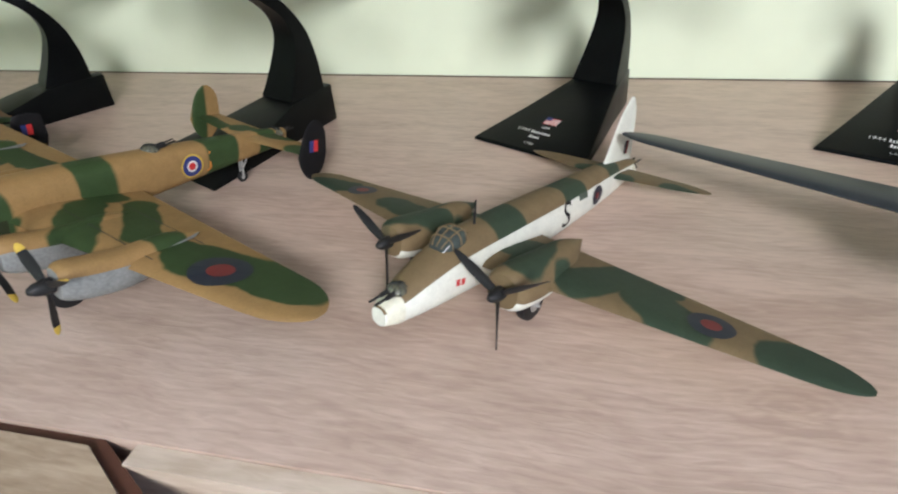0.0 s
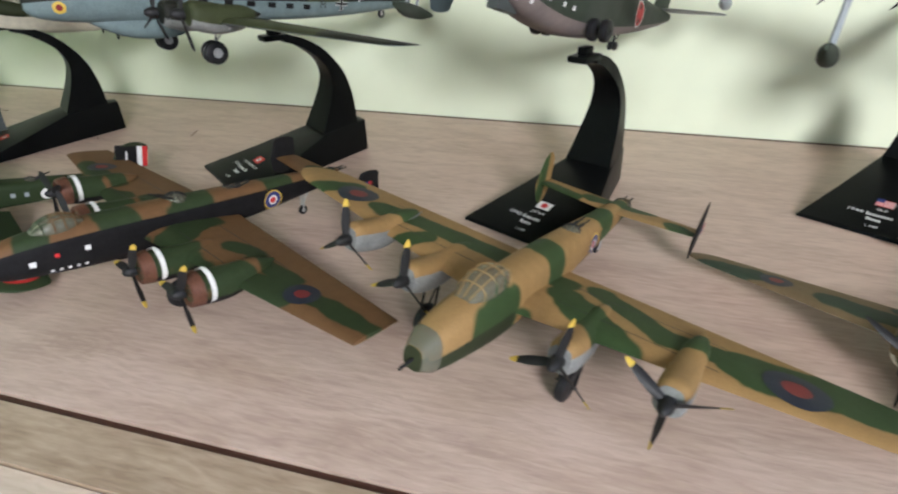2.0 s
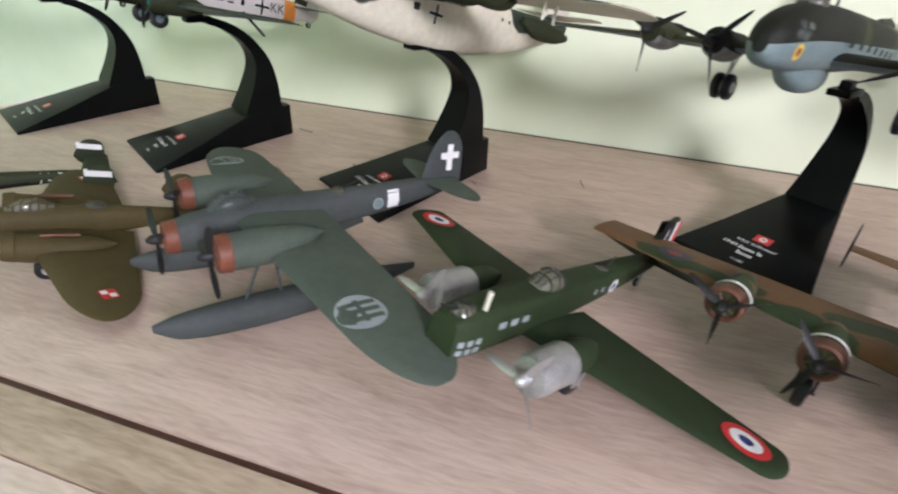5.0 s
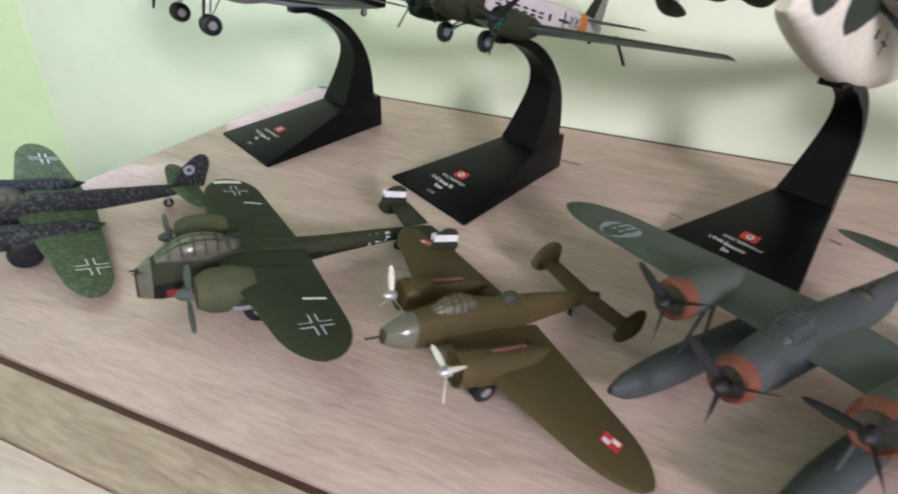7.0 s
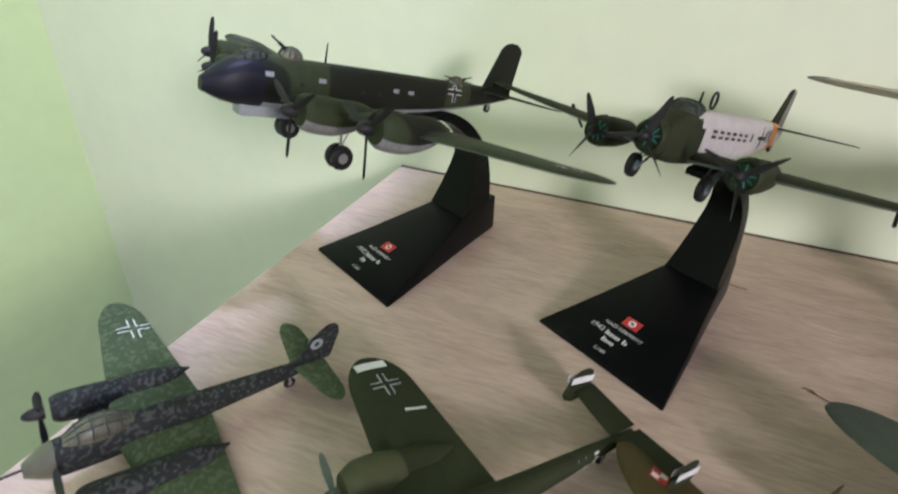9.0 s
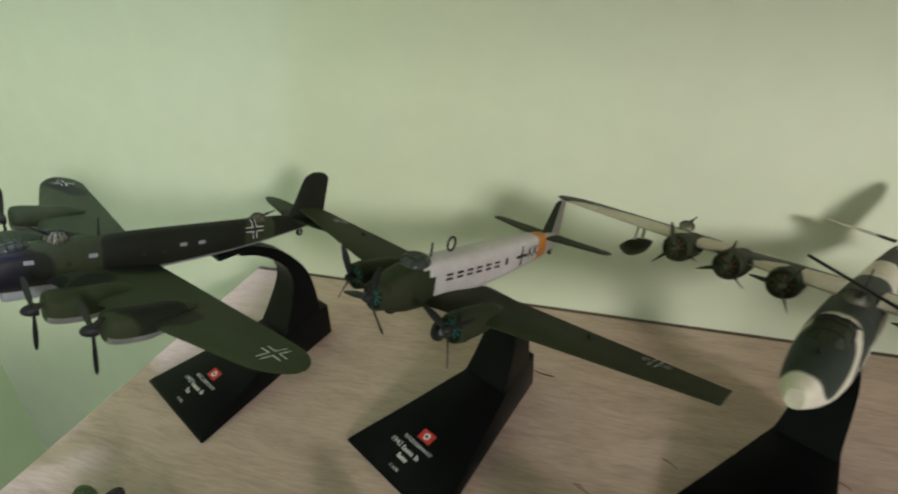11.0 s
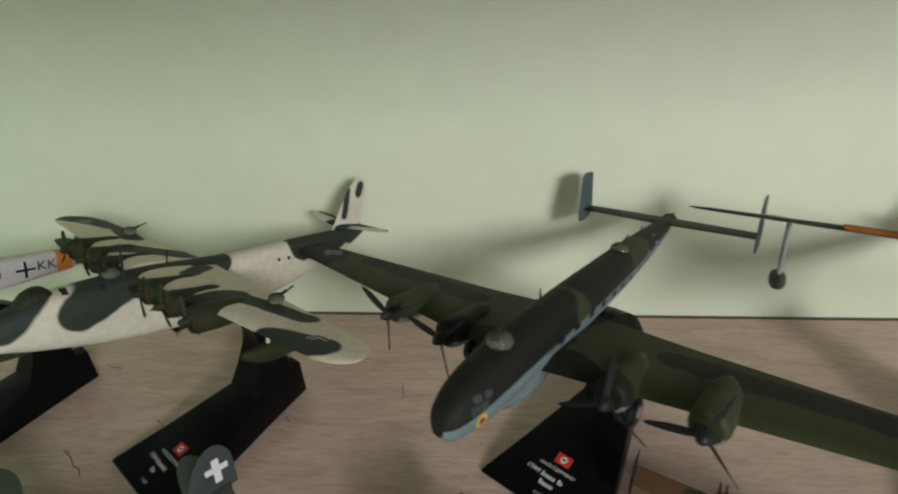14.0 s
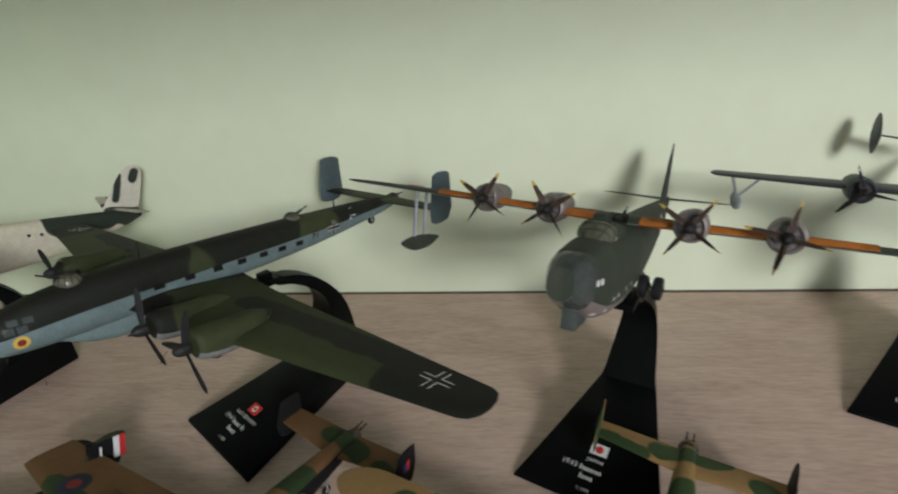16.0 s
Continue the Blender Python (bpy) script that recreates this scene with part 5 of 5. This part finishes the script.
def stray_thread(points):
    """A thin dark thread that lies curled on the desk."""
    cu = bpy.data.curves.new("stray_thread", "CURVE")
    cu.dimensions, cu.bevel_depth, cu.bevel_resolution = "3D", 0.0002, 1
    sp = cu.splines.new("BEZIER")
    sp.bezier_points.add(len(points) - 1)
    for bp, (x, y) in zip(sp.bezier_points, points):
        bp.co = (x, y, 0.0003)
        bp.handle_left_type = bp.handle_right_type = "AUTO"
    cu.materials.append(EDGE)
    return tagged(new("stray_thread", cu), "thin dark stray thread lying on the desk", "thread")


stray_thread(((-0.5690, -0.1272), (-0.5635, -0.1300), (-0.5584, -0.1345), (-0.5530, -0.1372), (-0.5499, -0.1405)))
stray_thread(((-0.5336, -0.1036), (-0.5313, -0.1046), (-0.5279, -0.1074)))
stray_thread(((-0.464, -0.0972), (-0.462, -0.0986), (-0.4598, -0.101)))
stray_thread(((-0.4058, -0.0685), (-0.4046, -0.0736), (-0.4026, -0.0801)))
stray_thread(((-0.5954, -0.0597), (-0.59, -0.0616), (-0.584, -0.0623)))
stray_thread(((-0.5706, -0.1264), (-0.5682, -0.1263), (-0.5661, -0.1275)))

# ---- airplanes on the stands ----


def four_engined_liner(at):
    """Long dark green patrol airliner with four engines and one rounded fin."""
    ob = airplane("dark green four-engine patrol airplane on a stand", at, AIR)
    b = Body([(-104, 9, 0.8, 1.4), (-86, 7.6, 3, 4.4), (-50, 4.4, 5.6, 7.4), (0, 2, 7, 9), (30, 1.4, 6.8, 8.6), (39, 0.2, 5.4, 6.4), (46, -1.4, 1.8, 2.2)], 2.3)
    fuselage(ob, b, CONDOR_GREEN, GREY, -0.72)
    part("nose_cap", b.bmesh(24, 14, 0.12, 27, 46), NAVY, ob, "dark blue nose cap")
    w = Foil(22, -5, 40, 17, 5, 119, -3, 5.5, 0.14, 0.13)
    wings(ob, w, CONDOR_GREEN, BLUE_GREY)
    tailplane(ob, Foil(-82, -91, 18, 9, 2, 40, 10, 10.5, 0.1, 0.3), CONDOR_GREEN, GREY)
    fin = part("fin", fin_bmesh(-82, -92, 22, 14, 9, 34, roundness=0.16), CONDOR_GREEN, ob)
    for s in (1, -1):
        for (ex, ey, ez), turn in zip(((31, 33, -1), (22, 60, 1.5)), (62, 70)):
            nacelle(ob, ex - 32, ex - 3, s * ey, ez, 6.0, [CONDOR_GREEN, RADIATOR], 0.42, 0.8, 2.1)
            propeller(ob, ex, s * ey, ez, 14.5, 3, turn if s > 0 else turn + 45, 2.2, 3.2, width=0.12)
        wheel(ob, 3.5, s * 20.5, -18.6, 4.6, 2.4, (5, s * 22, -5), STEEL, True)
        cross(ob, on_wing(w, s, -12, 106), 5.2)
        cross(ob, on_side(b, s, -62, 8.0), 4.6, True)
        windows(ob, b, s, (-28, -36, 6, 26), 5.2, 3, 1.5, GREY)
        windows(ob, b, s, (-20, -12, 14), 3.0, 1.4, 1.4, BLACK)
    wheel(ob, -90, 0, 2.0, 2.0, 1.2, (-89, 0, 6))
    canopy(ob, b, 24, 36, 2.2, 4.2, GLASS_DARK, 4, CONDOR_GREEN)
    turret(ob, 16, 11, 4.2, 1, 0, (1, 0.2, 0.6), GLASS)
    turret(ob, -66, 11.5, 3.6, 1, 0, (-1, 0, 0.3), GLASS)
    mast(ob, 2, 11, 7)
    bm = bmesh.new()
    box(bm, 0.004, 0.034, -0.0035, 0.0035, -0.0105, -0.006, 0.0015)
    part("gondola", bm, GREY, ob)


def three_engined_transport(at):
    """Corrugated transport: pale cabin, dark green wings and nose, three engines."""
    ob = airplane("pale grey and green three-engine transport on a stand", at, AIR)
    b = Body([(-84, 7, 0.8, 2), (-70, 6.4, 3.4, 5), (-40, 4.4, 6, 7.6), (-5, 2.2, 6.6, 9), (18, 1.6, 6.4, 9), (27, 1, 6, 8), (34, 0.4, 5.2, 5.4)], 3.6)
    bm = b.bmesh(28, 44)
    for f in bm.faces:
        c = f.calc_center_median() / MM
        if c.x > 14 + (c.z - 2) * 0.6:
            f.material_index = 1
    part("fuselage", bm, [PALE_GREY, DARK_GREEN], ob, "pale grey cabin with green nose")
    part("tail_band", b.bmesh(28, 6, 0.12, -66, -58), ORANGE, ob, "orange band round the tail")
    w = Foil(18, 0, 36, 13, 4, 104, -5, 0, 0.16, 0.0)
    wings(ob, w, DARK_GREEN, BLUE_GREY)
    # corrugation ribs on the wing
    for s in (1, -1):
        for yy in range(12, 100, 4):
            le, c = w.chord((yy - 4) / 99)
            marking("rib", [bar_poly(-0.2, 0.2, -c * 0.42, c * 0.42, 3)], [DARK_GREEN], lambda a, q, k, s=s, yy=yy, le=le, c=c: (le - c * 0.5 + q, s * (yy + a), w.top(le - c * 0.5 + q, yy) + 0.18), ob)
    tailplane(ob, Foil(-64, -70, 15, 8, 2, 33, 9.5, 10, 0.1, 0.1), DARK_GREEN, BLUE_GREY)
    fin = part("fin", fin_bmesh(-64, -75, 20, 9, 8, 27, roundness=0.1), DARK_GREEN, ob)
    rudder = fin_bmesh(-64, -75, 20, 9, 8, 27, roundness=0.1)
    bm = bmesh.new()
    bm.from_mesh(fin.data)
    for half, front in ((bm, True), (rudder, False)):
        gone = [f for f in half.faces if (f.calc_center_median().x / MM < -84 + 0.5 * (20 - 11 * (f.calc_center_median().z / MM - 8) / 19)) == front]
        bmesh.ops.delete(half, geom=gone, context="FACES")
    bm.to_mesh(fin.data)
    bm.free()
    part("rudder", rudder, PALE_GREY, fin, "pale grey rudder")
    nacelle(ob, 20, 37, 0, 0.4, 5.4, DARK_GREEN, 0.9, 0, 2.0, 1.0, DARK_GREEN, TEAL)
    propeller(ob, 40, 0, 0.4, 13.5, 3, 90 + 12, 1.8, 2.4)
    for s in (1, -1):
        nacelle(ob, -4, 24, s * 26, -4, 5.4, DARK_GREEN, 0.45, 0, 2.0, 1.0, DARK_GREEN, TEAL)
        propeller(ob, 27, s * 26, -4, 13.5, 3, 70 if s > 0 else 30, 1.8, 2.4)
        wheel(ob, 15, s * 13.2, -12.6, 4.6, 2.4, (6, s * 12, -6), BLUE_GREY)
        windows(ob, b, s, (6, 0, -6, -12, -18, -24), 5.2, 3.8, 1.0, BLACK)
        windows(ob, b, s, (6, 0, -6, -12, -18, -24), 3.4, 3.8, 1.0, BLACK)
        windows(ob, b, s, (-31,), 4.6, 2.0, 3.0, BLACK)
        cross(ob, on_side(b, s, -43, 5), 4.6, True)
        marking("letters", [text_poly("KK", 7.5)], [NIGHT], on_side(b, s, -53, 5.6), ob, "grey code letters")
        cross(ob, on_wing(w, s, -10, 82), 4.6)
        bm = bmesh.new()
        tube(bm, Vector((-6, s * 60, 0)) * MM, Vector((-18, s * 60, -9)) * MM, 0.6 * MM)
        part("balance_arm", bm, BLACK, ob)
    wheel(ob, -78, 0, 0.5, 1.8, 1.2, (-77, 0, 4))
    canopy(ob, b, 13, 25, 3.0, 5.0, GLASS_DARK, 3, DARK_GREEN)
    mast(ob, 11, 10, 6.5, 0.4)
    bm = bmesh.new()
    for k in range(16):
        t0, t1 = 2 * math.pi * k / 16, 2 * math.pi * (k + 1) / 16
        tube(bm, Vector((0 + 2.2 * math.cos(t0), 0, 14.6 + 2.8 * math.sin(t0))) * MM, Vector((0 + 2.2 * math.cos(t1), 0, 14.6 + 2.8 * math.sin(t1))) * MM, 0.5 * MM, n=6)
    part("loop_aerial", bm, BLACK, ob)


def six_engined_flying_boat(at):
    ob = airplane("white and dark green six-engine flying boat on a stand", at, AIR)
    b = Body([(-106, 19, 1.0, 2), (-92, 15, 3.4, 6), (-60, 8, 5.6, 11), (-20, 2, 7.6, 14), (20, 1, 8, 14.5), (52, 0.6, 7.4, 10.8), (68, -0.8, 5.4, 6.4), (77, -2.8, 2, 2.4)], 2.7)
    part("fuselage", b.bmesh(30, 48), HULL_BLOTCH, ob, "cream hull with large dark green blotches")
    w = Foil(22, 15, 33, 20, 5, 117, 13.5, 13.5, 0.15, 0.1)
    wings(ob, w, WING_BLOTCH, CREAM)
    tailplane(ob, Foil(-84, -90, 17, 9, 2, 31, 23, 25, 0.1, 0.15), WINTER, CREAM)
    fin = part("fin", fin_bmesh(-82, -96, 22, 12, 19, 50, roundness=0.3), FIN_BLOTCH, ob)
    for s in (1, -1):
        for k, ey in enumerate((19, 36, 54)):
            nacelle(ob, 1, 25, s * ey, 11.6, 5.0, [DARK_GREEN, DARK_GREEN], 0.5, 0.2, 2.0, 1.0, DARK_GREEN)
            propeller(ob, 28, s * ey, 11.6, 9.5, 3, 90 + 25 * k, 1.6, 2.4, None, DARK_GREEN, DARK_GREEN)
        cross(ob, on_wing(w, s, 5, 97), 4.6)
        turret(ob, -3, 15.5, 3.0, 1, s * 62, (-1, 0, 0.4), GLASS)
        f = Body([(-8, 3.5, 0.6, 1), (0, 3, 2.4, 3), (12, 3, 2.6, 3.4), (20, 4, 1, 1.2)], 2.2, s * 76)
        fl = part("wing_float", f.bmesh(14, 14), DARK_GREEN, ob, "dark green wing float")
        bm = bmesh.new()
        for x in (3, 10):
            tube(bm, Vector((x, s * 76, 5)) * MM, Vector((x, s * 76, 13.5)) * MM, 0.6 * MM)
        part("float_strut", bm, CREAM, fl)
        windows(ob, b, s, (-44, -50, -56), 11, 1.6, 1.6, BLACK)
        windows(ob, b, s, (47, 35), 12, 2.2, 1.8, BLACK)
        cross(ob, on_side(b, s, 2, 2.5), 4.2, True)
        windows(ob, b, s, (14,), 3.2, 3.6, 3.2, BLACK)
    canopy(ob, b, 50, 62, 3.6, 4.4, DARK_GREEN, 4)
    turret(ob, 62, 3.5, 3.4, 1, 0, (1, 0, 0.6), GLASS_DARK)
    turret(ob, 30, 15.0, 3.6, 1, 0, (1, 0.3, 0.4), GLASS)
    mast(ob, 8, 15, 7)
    bm = bmesh.new()
    tube(bm, Vector((20, -16, 22)) * MM, Vector((30, 12, 16)) * MM, 0.5 * MM)
    part("aerial_bar", bm, BLACK, ob)


def twin_fin_patrol(at):
    """The big dark green patrol bomber with a pale blue belly."""
    ob = airplane("large dark green patrol airplane with blue belly on a stand", at, AIR)
    b = Body([(-127, 9, 1.6, 2.6), (-112, 8.0, 3.6, 4.6), (-66, 5.2, 6.4, 8.0), (-10, 3, 7.8, 9.8), (30, 1.4, 7.8, 10.2), (50, 0, 7.4, 9.2), (61, -1.4, 6.2, 7.4), (67, -2.4, 4.2, 5.0), (69, -2.8, 2.0, 2.4)], 2.4)
    fuselage(ob, b, SPLINTER, BLUE_GREY, -0.12)
    w = Foil(26, 4, 48, 16, 5, 147, -4, -4, 0.14, 0.03, (0.22, 21, 39))
    wings(ob, w, SPLINTER, BLUE_GREY)
    tailplane(ob, Foil(-108, -110, 15, 12, 2, 43, 11, 11, 0.1, 0), SPLINTER, BLUE_GREY)
    for s in (1, -1):
        part("fin", fin_bmesh(-106, -108, 18, 14, 11, 31, s * 43, 0.1, 0.1, 7), [FIN_BLUE], ob, "blue-grey end fin")
        for (ex, ey, ez), turn in zip(((31, 30, -3), (30, 56, -2)), (95, 80)):
            nacelle(ob, ex - 32, ex - 3, s * ey, ez, 5.5, [SPLINTER, RADIATOR], 0.45, 1.0, 2.1)
            propeller(ob, ex, s * ey, ez, 15.5, 3, turn + 20 * s, 2.2, 3.4, width=0.12)
        wheel(ob, 8, s * 30, -18, 5.0, 2.8, (6, s * 30, -6), STEEL, True)
        cross(ob, on_wing(w, s, -5.0, 128), 5.4)
        cross(ob, on_side(b, s, -74, 4.6), 3.8, True)
        marking("letters", [text_poly("JL", 6)], [INK], on_side(b, s, -88, 9.4), ob, "white code letters")
        marking("letters", [text_poly("FI", 5.5)], [BLACK], on_side(b, s, -62, 3.6), ob)
        windows(ob, b, s, [x for x in (-52, -42, -32, -21, -10, 2, 14)], 2.0, 4.2, 2.4, NIGHT)
        roundel("emblem", (1.2, 2.3), (ROUND_RED, YELLOW), on_side(b, s, 58, -3.6), ob, "round yellow nose emblem")
        windows(ob, b, s, (57, 60.5), 0.8, 2.8, 2.4, GLASS_DARK)
        windows(ob, b, s, (55, 59), 3.4, 2.8, 2.0, GLASS_DARK)
    g = Body([(2, -7.5, 1.6, 1.6), (14, -9.5, 4.6, 4.8), (34, -9.6, 4.8, 5.0), (50, -6.4, 2, 2)], 2.4)
    part("gondola", g.bmesh(16, 14), BLUE_GREY, ob, "pale blue gun gondola under the nose")
    turret(ob, 40, 10.2, 4.4, 1, 0, (1, 0.2, 0.5), GLASS)
    turret(ob, -54, 12.4, 4.0, 1, 0, (-1, 0, 0.4), GLASS)
    turret(ob, -124, 10, 3.4, 1, 0, (-1, 0, 0.1), GLASS)
    mast(ob, -80, 12, 5)
    mast(ob, 16, 13, 6)
    wheel(ob, -106, 0, 0.6, 2.4, 1.4, (-105, 0, 4))


def four_engined_flying_boat(at):
    """Deep dark green hull, orange leading edges, four engines with four-blade propellers."""
    ob = airplane("dark green flying boat with orange wing edges on stand", at, AIR)
    b = Body([(-114, 17, 1.0, 1.8), (-95, 14, 3.0, 4.4), (-54, 9, 6.2, 9), (-8, 4.4, 8.8, 13), (24, 3, 9.2, 14), (50, 4, 8.8, 12), (65, 6.4, 6.6, 7.8), (74, 7.2, 3.6, 4.4)], 2.7)
    fuselage(ob, b, JAPAN_GREEN, HULL_GREY, -0.62)
    part("nose_glazing", b.bmesh(20, 10, 0.15, 64, 73.8), GLASS_DARK, ob, "smoked nose glazing")
    w = Foil(17, 12, 27, 11, 4, 127, 18, 19.5, 0.15, 0.08)
    wings(ob, w, JAPAN_GREEN, GREY)
    tailplane(ob, Foil(-93, -98, 14, 8, 2, 33, 18.5, 19, 0.1, 0.3), JAPAN_GREEN, GREY)
    part("fin", fin_bmesh(-84, -100, 26, 9, 16, 48, roundness=0.3), JAPAN_GREEN, ob)
    for s in (1, -1):
        bm = bmesh.new()
        rings = []
        for k in range(13):
            yy = 8 + 66 * k / 12
            le, c = w.chord((yy - 4) / 120)
            z = 18 + 2.5 * (yy - 4) / 120
            t = w.thick * c * 0.5
            rings.append([Vector((le - c * u, s * yy, z + t * q + (0.14 if q > 0 else -0.14 if q < 0 else 0))) * MM + Vector((0.00016, 0, 0)) for u, q in ((0.22, 0.97), (0.15, 0.88), (0.05, 0.56), (0.0, 0.0), (0.05, -0.36), (0.15, -0.5), (0.22, -0.53), (0.2, 0.0))])
        rings_to_mesh(bm, rings)
        part("leading_edge", bm, WORN_ORANGE, ob, "orange painted leading edge")
        for k, (ex, ey, ez) in enumerate(((20, 24, 19.5), (19, 51, 20.2))):
            nacelle(ob, -8, ex - 3, s * ey, ez, 5.4, ENGINE_GREY, 0.42, 0, 2.0, 1.0, ENGINE_GREY, DARK_METAL)
            propeller(ob, ex, s * ey, ez, 12, 4, 36 + 24 * k + (20 if s > 0 else 0), 2.0, 2.6, YELLOW, PROP_BROWN, BLACK)
        f = Body([(-16, -5.5, 0.6, 0.8), (-6, -6, 2.8, 3), (6, -6, 2.8, 3.2), (14, -5, 0.8, 1)], 2.2, s * 90)
        fl = part("wing_float", f.bmesh(14, 14), JAPAN_GREEN, ob, "green wing float on two struts")
        bm = bmesh.new()
        for x in (-3, 5):
            tube(bm, Vector((x, s * 90, -4)) * MM, Vector((x, s * 90, 18.5)) * MM, 0.8 * MM)
        part("float_strut", bm, GREY, fl)
        roundel("side_disc", (5.4, 6.0), (HINO, INK), on_side(b, s, -52, 9), ob, "red disc on the hull side")
        roundel("wing_disc", (5.2,), (HINO,), on_wing(w, s, 0, 96), ob)
        windows(ob, b, s, (60, 62.6), 6.5, 1.7, 1.7, INK)
        windows(ob, b, s, (30, 22, 46, 41), -1.5, 1.8, 1.6, INK)
        windows(ob, b, s, (56, 50), -4.5, 1.5, 1.2, INK)
        wheel(ob, 4, s * 13, -6, 4.4, 3.4, (4, s * 9, -2), BLACK, True)
    canopy(ob, b, 30, 48, 4.2, 5.6, GLASS, 5, JAPAN_GREEN)
    turret(ob, 6, 17, 3.4, 1, 0, (-1, 0, 0.5), GLASS)
    mast(ob, 24, 16, 6)
    bm = bmesh.new()
    box(bm, 0.050, 0.062, -0.0022, 0.0022, -0.0090, -0.0015, 0.0005)
    part("nose_support", bm, SEA_GREY, ob, "grey block under the nose")
    wheel(ob, -44, 0, b.at(-44)[0] - b.at(-44)[2] - 5, 2.0, 1.6, (-44, 0, b.at(-44)[0] - b.at(-44)[2] + 1), BLACK, True)


def amphibian(at):
    """High-winged four-engine flying boat with oval end fins, strutted wing floats and beaching wheels."""
    ob = airplane("dark blue-grey flying boat with pale hull on a stand", at, AIR)
    b = Body([(-66, 22, 1, 2), (-52, 17, 3, 5.4), (-22, 7, 6.4, 11), (8, 2, 8, 14), (36, 1, 7.6, 13.5), (50, 0, 5.8, 9.5), (58, -1, 2.2, 3.4)], 2.6)
    fuselage(ob, b, SEA_BLUE, WHITE, 0.0)
    w = Foil(18, 12, 29, 15, 4, 110, 16.5, 18, 0.15, 0.03)
    wings(ob, w, SEA_BLUE, SEA_GREY)
    tailplane(ob, Foil(-50, -52, 15, 12, 2, 33, 30, 34, 0.1, 0), SEA_BLUE, SEA_GREY)
    for s in (1, -1):
        part("fin", fin_bmesh(-47, -52, 19, 11, 34, 45, s * 33, 0.1, 0.55, 10), SEA_BLUE, ob)
        for ex, ey in ((22, 25), (20, 51)):
            nacelle(ob, -8, ex - 3, s * ey, 17, 5.4, SEA_BLUE, 0.4, 0, 2.0, 1.0, SEA_BLUE)
            propeller(ob, ex, s * ey, 17, 12.5, 3, 20, 1.8, 2.6)
        bm = bmesh.new()
        for x0, y0 in ((14, 100), (4, 100), (9, 88)):
            tube(bm, Vector((x0 - 4, s * y0, 17)) * MM, Vector((6, s * 97, 7)) * MM, 0.6 * MM)
        part("float_strut", bm, GREY, ob)
        f = Body([(-10, 6, 0.6, 0.8), (-2, 5, 2, 2.4), (12, 5, 2.2, 2.6), (21, 6.4, 0.6, 0.8)], 2.2, s * 97)
        part("wing_float", f.bmesh(12, 12), GREY, ob)
        wheel(ob, 2, s * 14, -10, 4.8, 3.2, (2, s * 8, -4), BLACK)
        windows(ob, b, s, (30, 22, 6, -4, -14), 4, 2, 2, BLACK)
    canopy(ob, b, 32, 46, 3.6, 4.6, GLASS_DARK, 4)
    turret(ob, 52, 5, 3.4, 1, 0, (1, 0, 0.2), GLASS)


four_engined_liner((-0.7638, -0.1389, 0.0873, 242.3, 13.8, 0.0))
three_engined_transport((-0.6289, -0.1103, 0.0820, 241.9, 13.6, 0.6))
six_engined_flying_boat((-0.4884, -0.1089, 0.0831, 238.9, 15.6, 0.2))
twin_fin_patrol((-0.3261, -0.1368, 0.0896, 238.7, 7.7, 1.5))
four_engined_flying_boat((-0.1524, -0.1299, 0.0893, 246.3, 15.6, -0.3))
amphibian((0.0091, -0.0846, 0.0778, 252.1, 7.2, -1.7))
